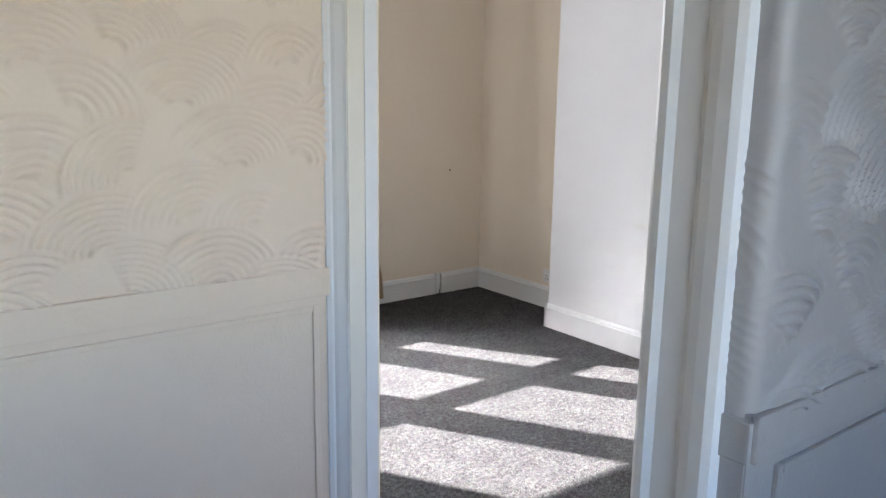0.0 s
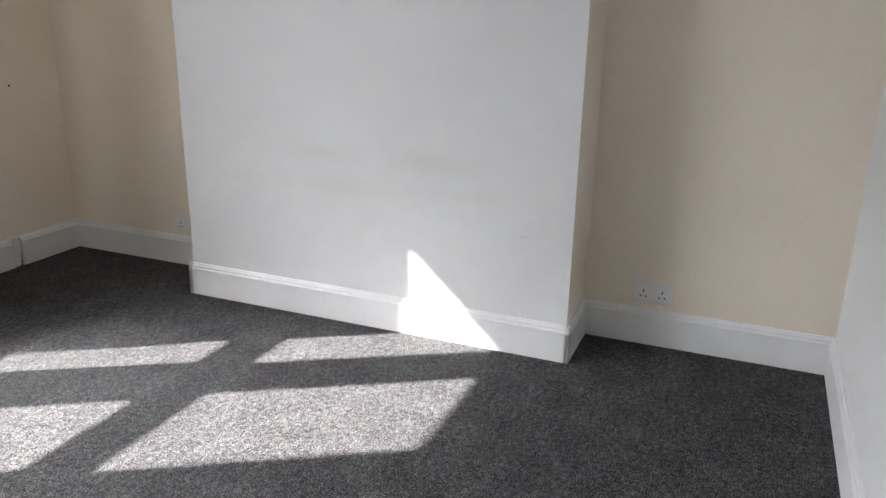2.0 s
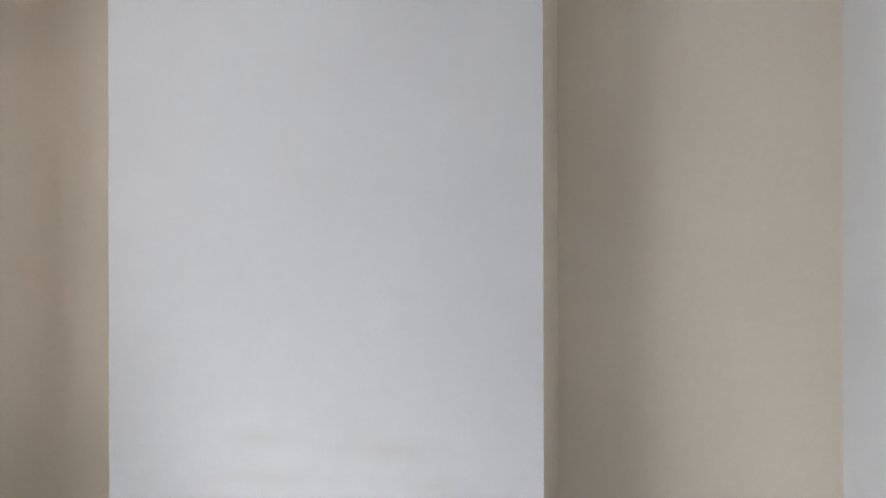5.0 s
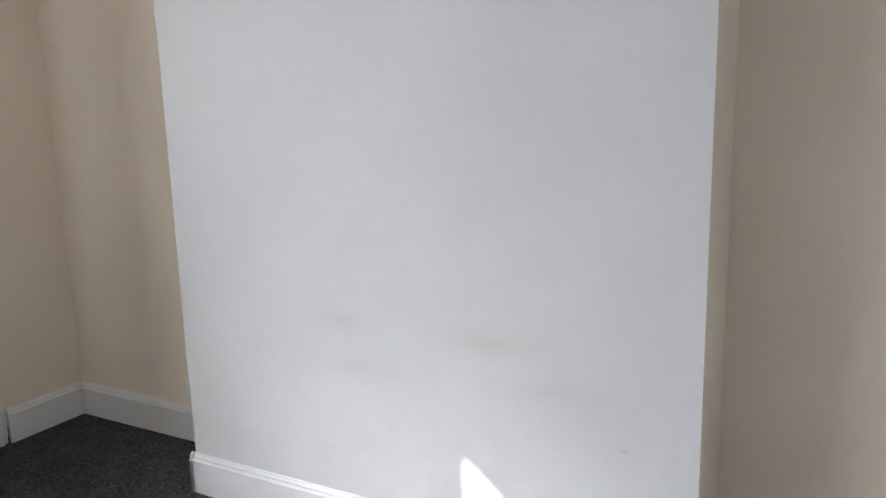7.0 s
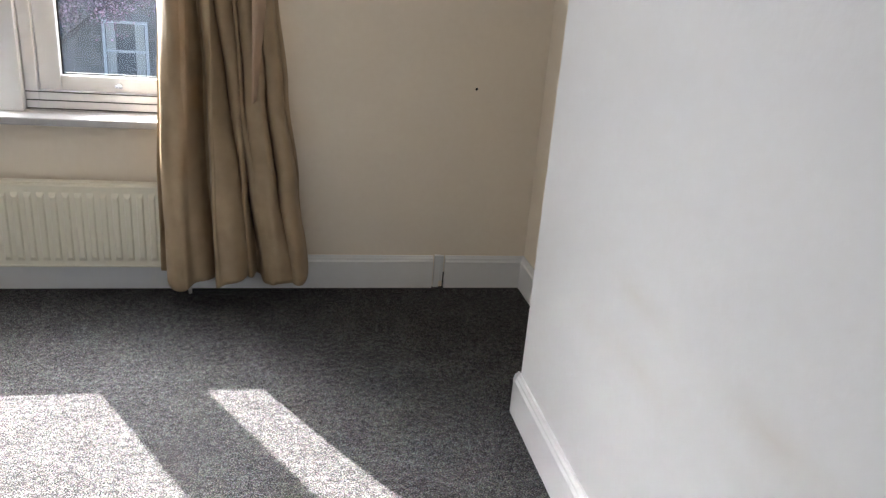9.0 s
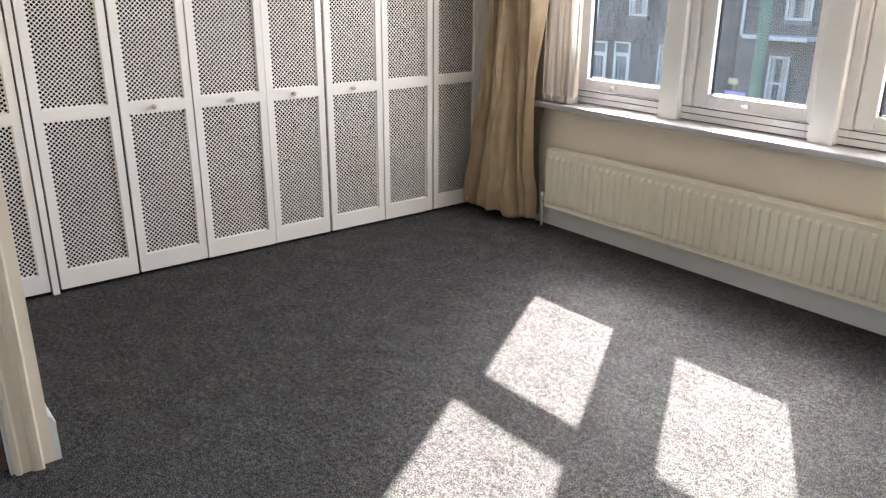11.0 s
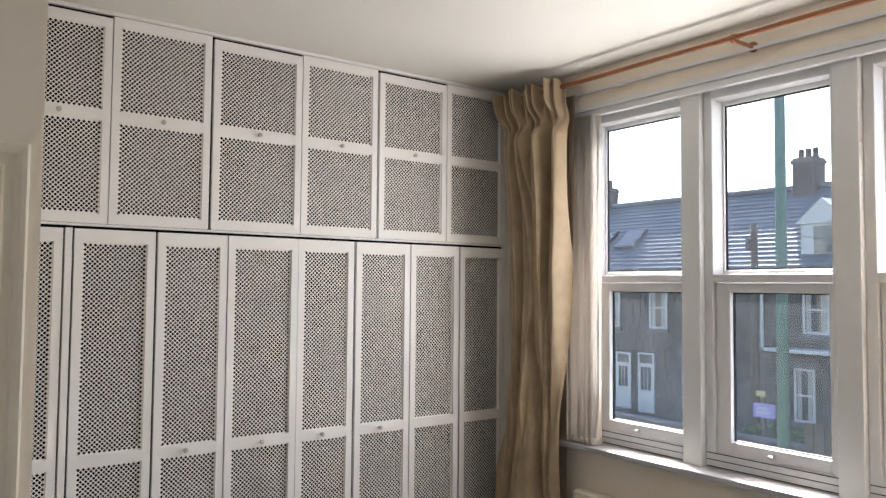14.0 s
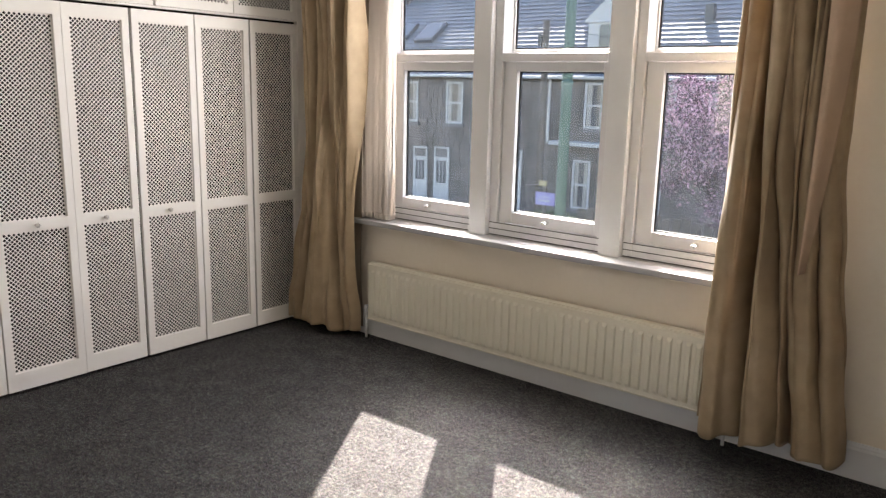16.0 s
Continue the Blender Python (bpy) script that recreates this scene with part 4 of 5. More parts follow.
def wardrobe(y0, y1, lower, upper, label):
    root = thing("fitted_wardrobe", (WARD, (y0 + y1) / 2, 0), label, "wardrobe", "fitted wardrobe units")
    back, t = -4.72, 0.018
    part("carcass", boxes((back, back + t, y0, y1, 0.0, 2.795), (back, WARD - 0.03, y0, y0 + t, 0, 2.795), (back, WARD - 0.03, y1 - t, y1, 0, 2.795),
                          (back, WARD - 0.03, y0, y1, 1.80, 1.825), (back, WARD - 0.03, y0, y1, 2.775, 2.795), (back, WARD - 0.03, y0, y1, 0.0, 0.012)), INNER_SHADE, root, "wardrobe carcass blackened to stand in for its inner shade")
    # black sheet added so that the lattice holes read as shade
    part("backing", boxes((WARD - 0.034, WARD - 0.028, y0 + t, y1 - t, 0.02, 1.80), (WARD - 0.034, WARD - 0.028, y0 + t, y1 - t, 1.83, 2.77)), INNER_SHADE, root, "near-black sheet behind the lattice, standing in for inner shade")
    for i, (a, b, kn) in enumerate(lower):
        lattice_door("lower_door", a, b, 0.018, 1.808, 0.795, root, knob=kn, fold=(0.0, 0.004, 0.0, 0.003)[i % 4])
    for i, (a, b, kn) in enumerate(upper):
        lattice_door("upper_door", a, b, 1.834, 2.765 + 0.012 * (i % 2), 2.32, root, stile=0.034, top=0.045, bot=0.045, knob=kn)
    return root


wardrobe(-2.862, -2.175, [(-2.86, -2.567, None), (-2.527, -2.178, None)], [(-2.862, -2.39, 1), (-2.39, -1.934, 0)], "white fitted wardrobe with perforated lattice doors beside the partition")
wardrobe(-2.174, -1.12, [(-2.170, -1.835, -1), (-1.835, -1.46, 0), (-1.46, -1.127, -1)], [(-1.924, -1.452, 0), (-1.452, -0.990, 0)], "white fitted wardrobe with three folding lattice doors and top cupboards")
wardrobe(-1.118, -0.06, [(-1.116, -0.762, -1), (-0.762, -0.414, None), (-0.405, -0.06, None)], [(-0.980, -0.510, 0), (-0.510, -0.06, None)], "white fitted wardrobe with lattice doors beside the curtain")
fillets = thing("wardrobe_post", (WARD, -1.46, 0), "white painted fillets between and above the wardrobe doors", "trim", kind="structure")
for spec in ((WARD - 0.028, WARD + 0.006, -2.562, -2.534, 0, 1.81), (WARD - 0.02, WARD + 0.0, -0.06, 0, 0, 2.795), (WARD - 0.028, WARD - 0.004, -2.862, -0.06, 1.822, 1.832), (WARD - 0.028, WARD - 0.006, -2.862, -0.06, 2.782, 2.799)):
    part("fillet", boxes(spec), LATTICE, fillets)

# ---- outside: street and terrace opposite ----
GROUND = -3.85
# stone colour set low to dim the street beyond the window
STONE = mat("darkened_stone", (0.15, 0.125, 0.105), 0.9, second=(0.085, 0.072, 0.062), mix=0.9, grain=3.0, mottle=0.6, bump=0.6, bump_scale=4, distance=0.03, random_tint=0.28)
MORTAR = mat("dark_mortar", (0.07, 0.062, 0.055), 0.95, mix=0.5, grain=5)
SLATE = mat("grey_slate", (0.12, 0.13, 0.15), 0.5, second=(0.07, 0.077, 0.09), mix=0.8, grain=4, mottle=0.8, random_tint=0.2)
BRICK = mat("chimney_brick", (0.10, 0.078, 0.068), 0.9, second=(0.055, 0.042, 0.04), mix=0.8, grain=10)
ASPHALT = mat("asphalt", (0.055, 0.055, 0.057), 0.9, mix=0.5, grain=30, mottle=0.5)
PAVE = mat("paving", (0.14, 0.132, 0.125), 0.9, mix=0.5, grain=12, mottle=0.7)
GREEN = mat("green_painted_steel", (0.055, 0.105, 0.078), 0.6, second=(0.07, 0.12, 0.092), mix=0.6, mottle=2)
WOOD_POLE = mat("weathered_pole", (0.10, 0.08, 0.06), 0.9, mix=0.6, grain=8)
HEDGE = mat("hedge_leaf", (0.05, 0.09, 0.03), 0.7, second=(0.09, 0.13, 0.04), mix=0.9, grain=6)
# white set low so that the houses opposite look dimmer
FAR_WHITE = mat("dimmed_far_white_paint", (0.40, 0.40, 0.39), 0.5, mix=0.5, grain=8)
# pale tone for the added slab that reflects sun into the room
BOUNCE_PALE = mat("pale_bounce", (0.42, 0.40, 0.37), 0.9, mix=0.5, grain=10, mottle=0.6)
NET = mat("net_curtain_cloth", (0.30, 0.28, 0.25), 0.9, mix=0.5, grain=10)
SOIL = mat("garden_soil_and_grass", (0.06, 0.065, 0.04), 0.95, mix=0.7, grain=6)
BLOSSOM = mat("pink_blossom", (0.60, 0.36, 0.43), 0.8, second=(0.38, 0.20, 0.27), mix=0.9, grain=6, random_tint=0.2)
LEAF = mat("purple_leaf", (0.12, 0.07, 0.09), 0.7, second=(0.07, 0.03, 0.04), mix=0.9, grain=6)
BARK = mat("bark", (0.07, 0.05, 0.045), 0.9, mix=0.6, grain=10)
PURPLE = mat("purple_board", (0.24, 0.21, 0.42), 0.5)
ORANGE = mat("ochre_board", (0.38, 0.31, 0.16), 0.6)
CAR = mat("dark_car_paint", (0.03, 0.035, 0.045), 0.25, mix=0.1)
DARK_GLASS = mat("far_window_glass", (0.05, 0.055, 0.06), 0.05, mix=0.1, spec=0.6)

setting("ground", boxes((-400, 400, 0.32, 600, GROUND - 0.6, GROUND - 0.12)), SOIL, "open ground of the street", "ground")
# unseen slab added as a reflector, to brighten ceiling and upper walls
setting("front_yard", boxes((-60, 60, 0.47, 8.5, GROUND - 0.3, GROUND - 0.05)), BOUNCE_PALE, "unseen pale slab added below the window to bounce sun indoors", "ground")
setting("road", boxes((-300, 300, 11.2, 17.0, GROUND - 0.3, GROUND - 0.10)), ASPHALT, "grey asphalt street", "road")
setting("pavement", boxes((-300, 300, 8.5, 11.2, GROUND - 0.3, GROUND), (-300, 300, 17.0, 19.5, GROUND - 0.3, GROUND)), PAVE, "pavement slabs along the street", "pavement")
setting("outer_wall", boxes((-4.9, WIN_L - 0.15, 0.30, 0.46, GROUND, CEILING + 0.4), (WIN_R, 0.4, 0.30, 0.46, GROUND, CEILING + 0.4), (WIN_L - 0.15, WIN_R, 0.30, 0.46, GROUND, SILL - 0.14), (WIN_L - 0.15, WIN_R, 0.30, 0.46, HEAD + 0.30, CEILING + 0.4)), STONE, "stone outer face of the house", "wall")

FY, EAVES, RIDGE_Y, RIDGE_Z = 24.0, 2.02, 28.6, 5.90


def sash_window(parent, x0, x1, z0, z1, y=FY, split=0.5):
    f = part("window", ring(x0, x1, y - 0.04, y + 0.03, z0, z1, 0.09, bevel=0), FAR_WHITE, parent)
    zm = z0 + (z1 - z0) * split
    part("pane", boxes((x0 + 0.09, x1 - 0.09, y - 0.012, y - 0.004, z0 + 0.09, z1 - 0.09)), DARK_GLASS, f)
    part("glazing_bar", boxes((x0 + 0.09, x1 - 0.09, y - 0.035, y, zm - 0.04, zm + 0.04)), FAR_WHITE, f)
    part("net_curtain", boxes((x0 + 0.12, x0 + 0.12 + (x1 - x0) * 0.2, y - 0.016, y - 0.013, z0 + 0.1, z1 - 0.1), (x1 - 0.12 - (x1 - x0) * 0.2, x1 - 0.12, y - 0.016, y - 0.013, z0 + 0.1, z1 - 0.1)), NET, f)
    part("stone_sill", boxes((x0 - 0.12, x1 + 0.12, y - 0.14, y + 0.02, z0 - 0.16, z0)), PAVE, f)
    part("lintel", boxes((x0 - 0.15, x1 + 0.15, y - 0.03, y + 0.02, z1, z1 + 0.25)), PAVE, f)


def front_door(parent, x0, x1, z0, z1, y=FY):
    d = part("front_door", boxes((x0, x1, y - 0.05, y + 0.02, z0, z1)), FAR_WHITE, parent, "white front door with glazed upper half")
    part("pane", boxes((x0 + 0.16, x1 - 0.16, y - 0.058, y - 0.052, z0 + 0.95, z1 - 0.62)), DARK_GLASS, d)
    part("fanlight", boxes((x0 + 0.1, x1 - 0.1, y - 0.058, y - 0.052, z1 - 0.45, z1 - 0.08)), DARK_GLASS, d)
    for k in range(1, 3):
        xx = x0 + 0.16 + (x1 - x0 - 0.32) * k / 3
        part("glazing_bar", boxes((xx - 0.015, xx + 0.015, y - 0.064, y - 0.059, z0 + 0.95, z1 - 0.62)), FAR_WHITE, d)


def house(x0, x1, doors, ups, downs, label, skylights=()):
    root = thing("terraced_house", ((x0 + x1) / 2, FY + 4, GROUND), label, "house", "terrace opposite")
    part("wall", boxes((x0, x1, FY, FY + 9.2, GROUND - 0.3, EAVES)), MORTAR, root)
    # coursed stone facing
    rnd = random.Random(int(x0 * 7))
    z = GROUND
    holes = [(a - 0.02, b + 0.02, c - 0.02, d + 0.02) for a, b, c, d in list(doors) + list(ups) + list(downs)]
    variants = []
    for k in range(8):
        bm = bmesh.new()
        box(bm, -0.5, 0.5, -0.5, 0.5, -0.5, 0.5, bevel=0.0)
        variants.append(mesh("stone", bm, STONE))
    near, rest = [], bmesh.new()
    while z < EAVES - 0.12:
        h = rnd.choice((0.16, 0.20, 0.24))
        h = min(h, EAVES - z)
        x = x0
        while x < x1 - 0.05:
            w = min(rnd.uniform(0.25, 0.55), x1 - x)
            if not any(a < x + w - 0.03 and b > x + 0.03 and c < z + h - 0.03 and d > z + 0.03 for a, b, c, d in holes):
                near.append((x + w / 2, z + h / 2, w - 0.035, h - 0.035, rnd.uniform(0.015, 0.045)))
            x += w
        z += h
    for k, (cx, cz, w, h, dp) in enumerate(near):
        if -27 < cx < -7 and cz < -0.2 and k % 2 == 0 and k < 600:
            ob = new("stone", variants[k % 8])
            ob.parent = root
            ob.matrix_parent_inverse = Matrix.Translation(-root.matrix_basis.translation)
            ob.matrix_basis = Matrix.Translation((cx, FY - dp / 2 + 0.005, cz)) @ Matrix.Diagonal((w, dp, h, 1))
        else:
            r = bmesh.ops.create_cube(rest, size=1.0, matrix=Matrix.Translation((cx, FY - dp / 2 + 0.005, cz)) @ Matrix.Diagonal((w, dp, h, 1)))
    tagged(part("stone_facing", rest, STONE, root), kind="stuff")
    # roof with slate courses
    bm = bmesh.new()
    n = 21
    run, rise = RIDGE_Y - FY + 0.35, RIDGE_Z - EAVES + 0.1
    for i in range(n):
        a, b = i / n, (i + 1) / n
        y0, y1 = FY - 0.35 + run * a, FY - 0.35 + run * b
        z0, z1 = EAVES - 0.1 + rise * a, EAVES - 0.1 + rise * b
        vs = [bm.verts.new(p) for p in ((x0, y0, z0 + 0.028), (x1, y0, z0 + 0.028), (x1, y1 + 0.08, z1 + 0.03), (x0, y1 + 0.08, z1 + 0.03),
                                        (x0, y0, z0), (x1, y0, z0), (x1, y1, z1 - 0.02), (x0, y1, z1 - 0.02))]
        for q in ((0, 1, 2, 3), (4, 5, 1, 0), (7, 6, 5, 4), (0, 3, 7, 4), (1, 5, 6, 2)):
            bm.faces.new([vs[k] for k in q])
    bmesh.ops.recalc_face_normals(bm, faces=bm.faces)
    roof = part("roof", bm, SLATE, root)
    part("roof_back", boxes((x0, x1, RIDGE_Y, RIDGE_Y + 0.3, EAVES, RIDGE_Z)), SLATE, roof)
    part("ridge", cyl(bmesh.new(), (x0, RIDGE_Y, RIDGE_Z + 0.1), (x1, RIDGE_Y, RIDGE_Z + 0.1), 0.14, sides=8), SLATE, roof)
    part("gutter", boxes((x0, x1, FY - 0.45, FY - 0.28, EAVES - 0.16, EAVES - 0.04), bevel=0.03), FAR_WHITE, root, "white gutter")
    for d in doors:
        front_door(root, *d)
    for wv in list(ups) + list(downs):
        sash_window(root, *wv)
    ang = math.atan2(rise, run)
    for sx, sw, sh, up in skylights:
        yy, zz = FY - 0.35 + run * up, EAVES - 0.1 + rise * up + 0.16
        m = Matrix.Translation((sx, yy, zz)) @ Matrix.Rotation(ang, 4, "X")
        b = box(bmesh.new(), -sw / 2, sw / 2, -sh / 2, sh / 2, -0.1, 0.06, bevel=0.02)
        b.transform(m)
        s = part("roof_window", b, CAR, roof, "dark framed roof window")
        b = box(bmesh.new(), -sw / 2 + 0.1, sw / 2 - 0.1, -sh / 2 + 0.1, sh / 2 - 0.1, 0.06, 0.075)
        b.transform(m)
        part("pane", b, DARK_GLASS, s)
    return root


def pots(parent, x, y, w, d, z0, z1, n):
    c = part("chimney", boxes((x - w / 2, x + w / 2, y - d / 2, y + d / 2, z0, z1), (x - w / 2 - 0.06, x + w / 2 + 0.06, y - d / 2 - 0.06, y + d / 2 + 0.06, z1 - 0.25, z1 - 0.1), bevel=0.01), BRICK, parent, "brick chimney stack")
    for k in range(n):
        xx = x - w / 2 + w * (k + 0.5) / n
        part("chimney_pot", cyl(bmesh.new(), (xx, y, z1), (xx, y, z1 + 0.42), 0.13, 0.11, 10), BRICK, c)


H1 = house(-34.0, -26.0, [(-29.5, -28.5, -3.75, -1.3)], [(-31.5, -30.3, -0.3, 1.5), (-28.6, -27.4, -0.3, 1.5)], [(-32.2, -30.9, -3.0, -1.2)], "grey stone terraced house with slate roof", [(-29.0, 0.8, 1.1, 0.5)])
H2 = house(-26.0, -18.6, [(-24.15, -23.30, -3.72, -1.25), (-22.90, -22.02, -3.78, -1.20)], [(-24.85, -23.93, -0.14, 1.66), (-22.28, -21.34, -0.12, 1.68), (-19.9, -18.95, -0.12, 1.66)], [(-20.6, -19.3, -3.1, -1.2)], "grey stone terraced house with two white front doors and slate roof", [(-26.6, 0.8, 1.2, 0.50), (-25.0, 1.15, 1.45, 0.48)])
H3 = house(-18.6, -11.0, [(-18.6 + 0.05, -18.15, -3.75, -1.06)], [(-15.38, -14.4, 0.0, 1.75), (-12.8, -11.7, 0.0, 1.75)], [(-15.74, -14.95, -3.2, -1.26), (-13.2, -12.0, -3.1, -1.3)], "grey stone terraced house with lean-to porch and slate roof", [])
H4 = house(-11.0, -3.0, [(-9.5, -8.5, -3.75, -1.4)], [(-10.5, -9.4, -0.3, 1.5), (-6.8, -5.6, -0.3, 1.5)], [(-7.0, -5.6, -3.1, -1.2)], "grey stone terraced house behind the cherry tree", [])
H5 = house(-3.0, 5.0, [(-1.5, -0.5, -3.75, -1.4)], [(-2.6, -1.5, -0.3, 1.5), (1.2, 2.4, -0.3, 1.5)], [(1.0, 2.4, -3.1, -1.2)], "grey stone terraced house at the end of view", [])
H0 = house(-44.0, -34.0, [(-39.5, -38.5, -3.75, -1.3)], [(-41.5, -40.3, -0.3, 1.5), (-37.6, -36.4, -0.3, 1.5)], [(-37.5, -36.0, -3.0, -1.2)], "grey stone terraced house further along", [])
pots(H1, -28.9, RIDGE_Y, 1.1, 0.8, RIDGE_Z - 0.8, 7.0, 3)
pots(H3, -17.55, RIDGE_Y, 0.95, 0.9, RIDGE_Z - 0.8, 7.2, 3)
pots(H5, -2.8, RIDGE_Y, 1.2, 0.8, RIDGE_Z - 0.8, 7.2, 3)
# gabled dormer on the roof
dorm = part("dormer", boxes((-15.90, -14.20, FY + 0.9, FY + 3.6, EAVES + 0.6, EAVES + 2.1)), FAR_WHITE, H3, "white gabled dormer")
bm = bmesh.new()
v = [bm.verts.new(p) for p in ((-16.10, FY + 0.8, EAVES + 2.05), (-14.00, FY + 0.8, EAVES + 2.05), (-15.05, FY + 0.8, EAVES + 3.0), (-16.10, FY + 4.4, EAVES + 2.05), (-14.00, FY + 4.4, EAVES + 2.05), (-15.05, FY + 4.4, EAVES + 3.0))]
for q in ((0, 1, 2), (5, 4, 3), (0, 2, 5, 3), (1, 4, 5, 2), (0, 3, 4, 1)):
    bm.faces.new([v[k] for k in q])
part("dormer_roof", bm, FAR_WHITE, dorm)
part("dormer_window", boxes((-15.40, -14.60, FY + 0.86, FY + 0.9, EAVES + 0.95, EAVES + 1.95)), DARK_GLASS, dorm)
part("roof_vent", boxes((-11.78, -11.46, FY + 2.2, FY + 2.5, EAVES + 2.0, EAVES + 2.7)), CAR, H4, "dark roof vent")
part("porch_roof", boxes((-16.4, -14.0, FY - 0.9, FY, -0.66, -0.52), bevel=0.02), FAR_WHITE, H3, "white edged lean-to porch roof")
part("downpipe", cyl(bmesh.new(), (-16.92, FY - 0.12, -0.6), (-16.92, FY - 0.12, EAVES), 0.06), FAR_WHITE, H3, "white downpipe")
part("downpipe", cyl(bmesh.new(), (-18.55, FY - 0.12, GROUND), (-18.55, FY - 0.12, EAVES), 0.05), FAR_WHITE, H2, "white downpipe")

# street furniture
post = thing("street_lamp", (-8.11, 10.0, GROUND), "tall green painted steel lamp column on the pavement", "street lamp")
part("column", cyl(bmesh.new(), (-8.11, 10.0, GROUND), (-8.11, 10.0, 8.1), 0.115, 0.085, 20), GREEN, post, smooth=True)
part("base", cyl(bmesh.new(), (-8.11, 10.0, GROUND), (-8.11, 10.0, GROUND + 1.4), 0.15, sides=20), GREEN, post, smooth=True)
part("collar", cyl(bmesh.new(), (-8.11, 10.0, 1.55), (-8.11, 10.0, 1.65), 0.118, 0.105, sides=20), GREEN, post, smooth=True)
part("arm", cyl(bmesh.new(), (-8.11, 10.0, 8.05), (-8.11, 11.4, 8.3), 0.04), GREEN, post)
part("lantern", boxes((-8.25, -7.97, 11.3, 11.9, 8.2, 8.38), bevel=0.04), PAVE, post)
tele = thing("telegraph_pole", (-16.05, 22.0, GROUND), "dark weathered wooden telegraph pole with wires", "telegraph pole")
part("pole", cyl(bmesh.new(), (-16.05, 22.0, GROUND), (-16.05, 22.0, 3.95), 0.15, 0.12, 12), WOOD_POLE, tele, smooth=True)
part("fitting", boxes((-16.35, -16.17, 21.9, 22.1, 3.0, 3.45), bevel=0.03), CAR, tele)
for q in ((-30, 23.8, 2.1), (-24, 23.8, 2.1), (-9, 23.6, 2.2), (-14.8, 24, 2.3)):
    part("wire", cyl(bmesh.new(), (-16.05, 22.0, 3.8), q, 0.012, sides=5), CAR, tele)
sale = thing("sale_board", (-14.6, 20.1, GROUND), "purple agent's board with an ochre slip on a post", "sign")
part("post", boxes((-14.66, -14.58, 20.1, 20.18, GROUND, -1.75)), WOOD_POLE, sale)
part("board", boxes((-14.95, -14.18, 20.05, 20.09, -2.55, -2.10)), PURPLE, sale, "purple board with pale lettering")
part("lettering", boxes((-14.85, -14.35, 20.04, 20.049, -2.42, -2.36), (-14.80, -14.4, 20.04, 20.049, -2.28, -2.24)), FAR_WHITE, sale)
part("slip_board", boxes((-14.84, -14.52, 20.05, 20.09, -1.88, -1.69)), ORANGE, sale, "small ochre board")


def hedge(x0, x1, y0, y1, z1, seed, label):
    rnd = np.random.RandomState(seed)
    n = int(420 * (x1 - x0) * (y1 - y0) * (z1 - GROUND) / 2) + 300
    c = np.stack([rnd.uniform(x0, x1, n), rnd.uniform(y0, y1, n), GROUND + (z1 - GROUND) * rnd.uniform(0, 1, n) ** 0.7], -1)
    ob = leaves("hedge", c, 0.11, rnd, HEDGE)
    return tagged(ob, label, "hedge", kind="stuff")


def leaves(name, c, size, rnd, material, parent=None):
    n = len(c)
    a, b = rnd.normal(size=(n, 3)), rnd.normal(size=(n, 3))
    a /= np.linalg.norm(a, axis=1, keepdims=True)
    b -= a * (a * b).sum(1, keepdims=True)
    b /= np.linalg.norm(b, axis=1, keepdims=True)
    s = size * rnd.uniform(0.5, 1.1, (n, 1))
    v = np.stack([c - a * s, c + b * s * 0.6, c + a * s, c - b * s * 0.6], 1).reshape(-1, 3)
    me = bpy.data.meshes.new(name)
    me.from_pydata(v.tolist(), [], np.arange(n * 4).reshape(n, 4).tolist())
    me.materials.append(material)
    ob = new(name, me)
    if parent:
        ob.parent = parent
        ob.matrix_parent_inverse = Matrix.Translation(-parent.matrix_basis.translation)
    return ob


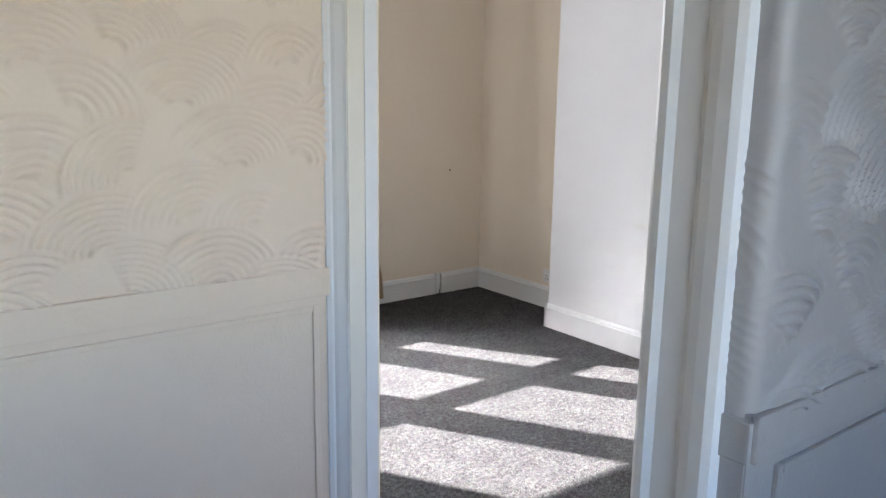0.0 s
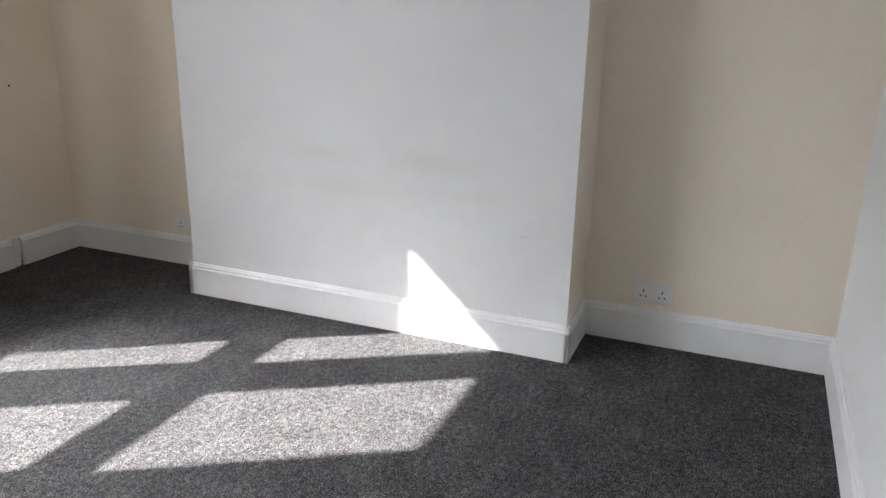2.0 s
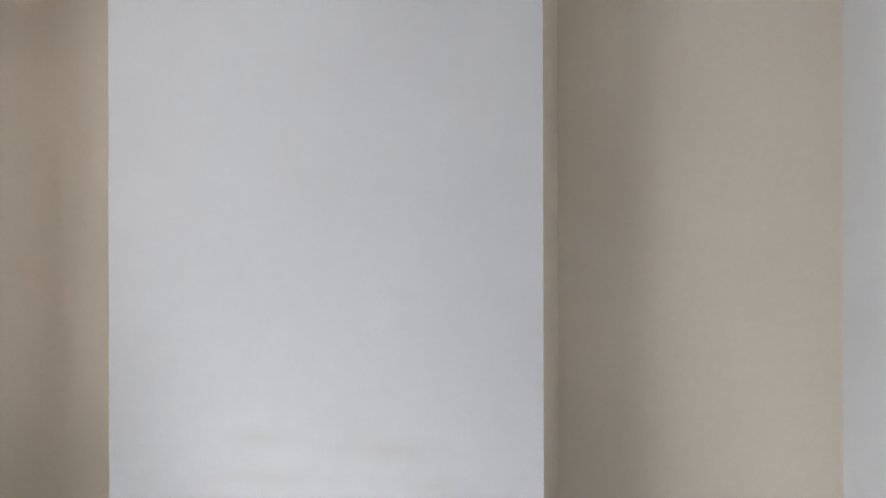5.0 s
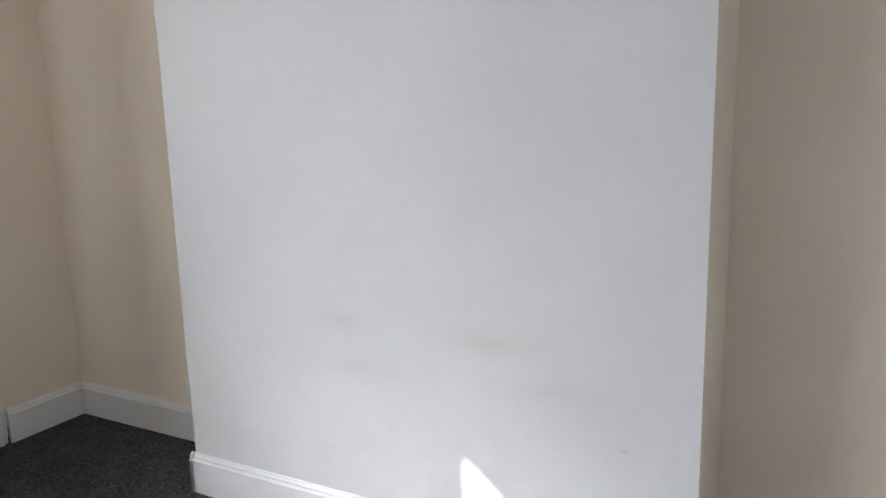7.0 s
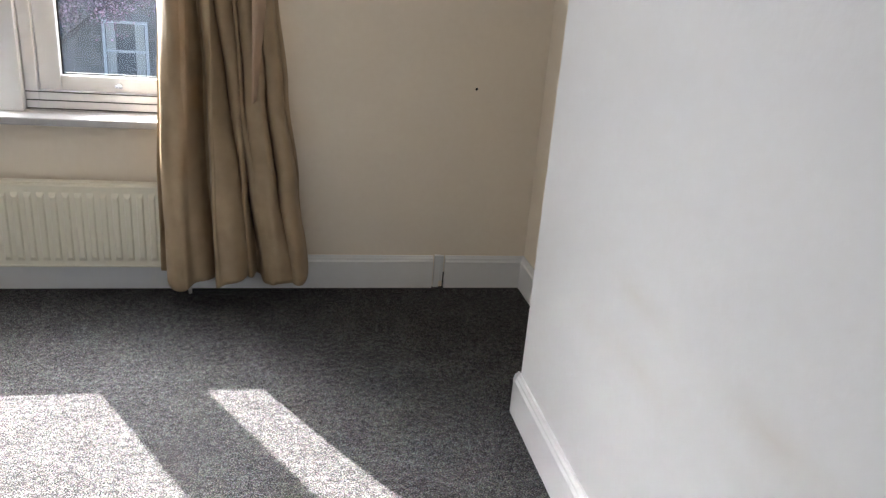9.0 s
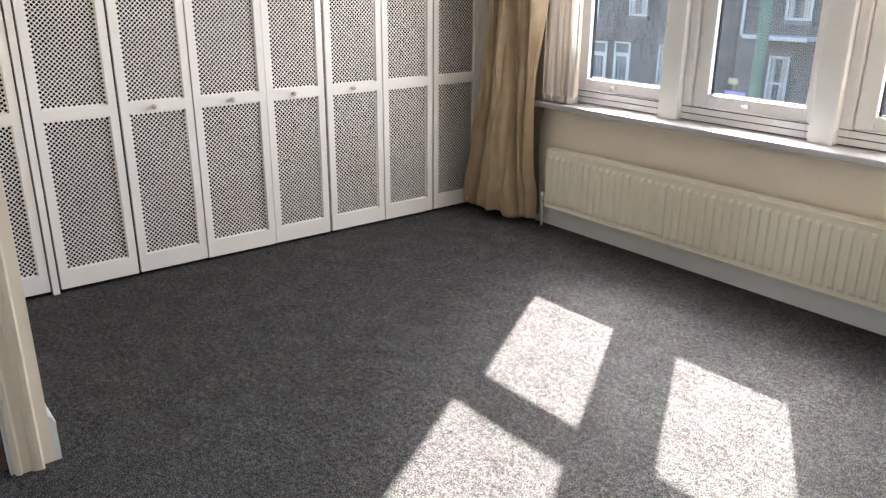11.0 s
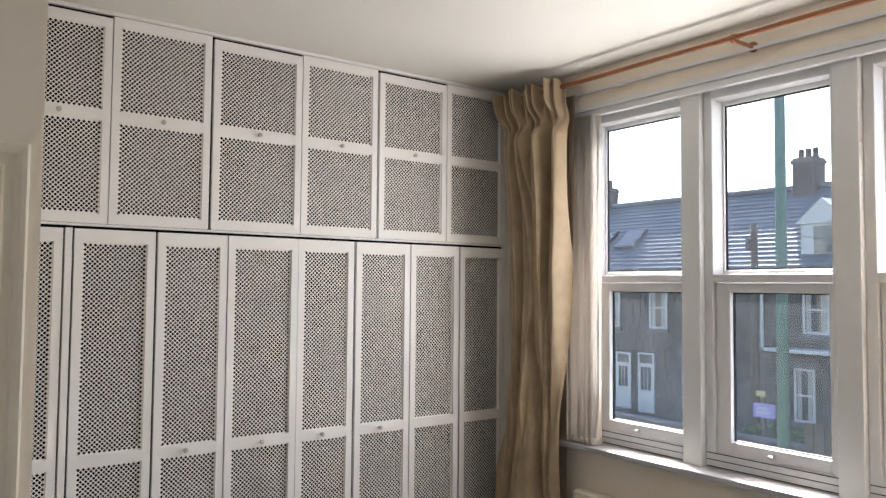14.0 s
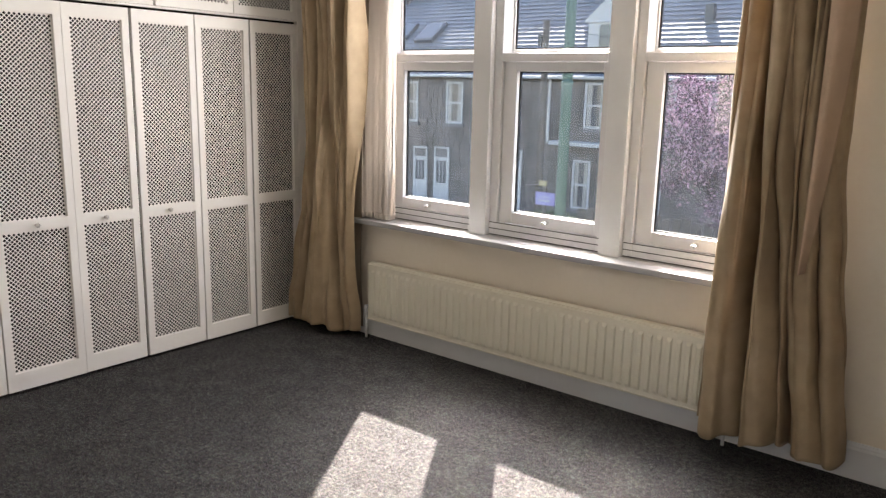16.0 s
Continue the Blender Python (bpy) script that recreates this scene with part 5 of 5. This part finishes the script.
hedge(-15.6, -11.5, 20.2, 21.2, -2.9, 2, "dense green front garden hedge")
for x0, x1 in ((-30, -16.8), (-15.9, -3.5)):
    g = thing("garden_wall", ((x0 + x1) / 2, 19.7, GROUND), "low stone front garden wall", "garden wall")
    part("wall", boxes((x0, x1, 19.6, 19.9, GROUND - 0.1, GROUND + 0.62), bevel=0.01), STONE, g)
    part("coping", boxes((x0, x1, 19.55, 19.95, GROUND + 0.62, GROUND + 0.72), bevel=0.015), PAVE, g)
fence = thing("boarded_fence", (-8.8, 18.4, GROUND), "dark boarded garden fence under the cherry tree", "fence")
for k in range(26):
    x = -12.6 + k * 0.32
    part("board", boxes((x, x + 0.26, 18.9, 18.94, GROUND, GROUND + 1.55 + 0.05 * (k % 3)), bevel=0.006), WOOD_POLE, fence)

# cherry tree
def cherry(x, y, seed):
    rnd = np.random.RandomState(seed)
    root = thing("cherry_tree", (x, y, GROUND), "pink flowering cherry tree with purple young leaves", "tree")
    bm = cyl(bmesh.new(), (x, y, GROUND - 0.05), (x + 0.1, y, GROUND + 2.3), 0.20, 0.14, 12)
    tips = []
    base = Vector((x + 0.1, y, GROUND + 2.25))
    for k in range(16):
        ang, up = k * 2.399, rnd.uniform(0.35, 2.6)
        way = Vector((math.cos(ang), math.sin(ang), up)).normalized()
        p1 = base + way * rnd.uniform(1.2, 2.3)
        cyl(bm, base, p1, 0.08, 0.045, 7)
        for m in range(4):
            w2 = (way + Vector(rnd.normal(size=3) * 0.55)).normalized()
            p2 = p1 + w2 * rnd.uniform(0.9, 1.7)
            cyl(bm, p1, p2, 0.04, 0.015, 5)
            for q in range(3):
                p3 = p2 + (w2 + Vector(rnd.normal(size=3) * 0.7)).normalized() * rnd.uniform(0.4, 1.0)
                cyl(bm, p2, p3, 0.015, 0.006, 4)
                tips += [(p2, p3), (p1, p2)]
    part("trunk", bm, BARK, root, smooth=True)
    pts = []
    for a, b in tips:
        for _ in range(110):
            q = rnd.uniform(0, 1.1)
            pts.append(np.array(a) * (1 - q) + np.array(b) * q + rnd.normal(size=3) * 0.17)
    pts = np.array(pts)
    flip = rnd.rand(len(pts)) < 0.45 + 0.12 * (pts[:, 2] - 0.5)
    tagged(leaves("crown", pts[flip], 0.040, rnd, BLOSSOM, root), "pink blossom crown", kind="stuff")
    tagged(leaves("foliage", pts[~flip], 0.045, rnd, LEAF, root), "purple young foliage", kind="stuff")
    return root


cherry(-6.9, 15.6, 5)
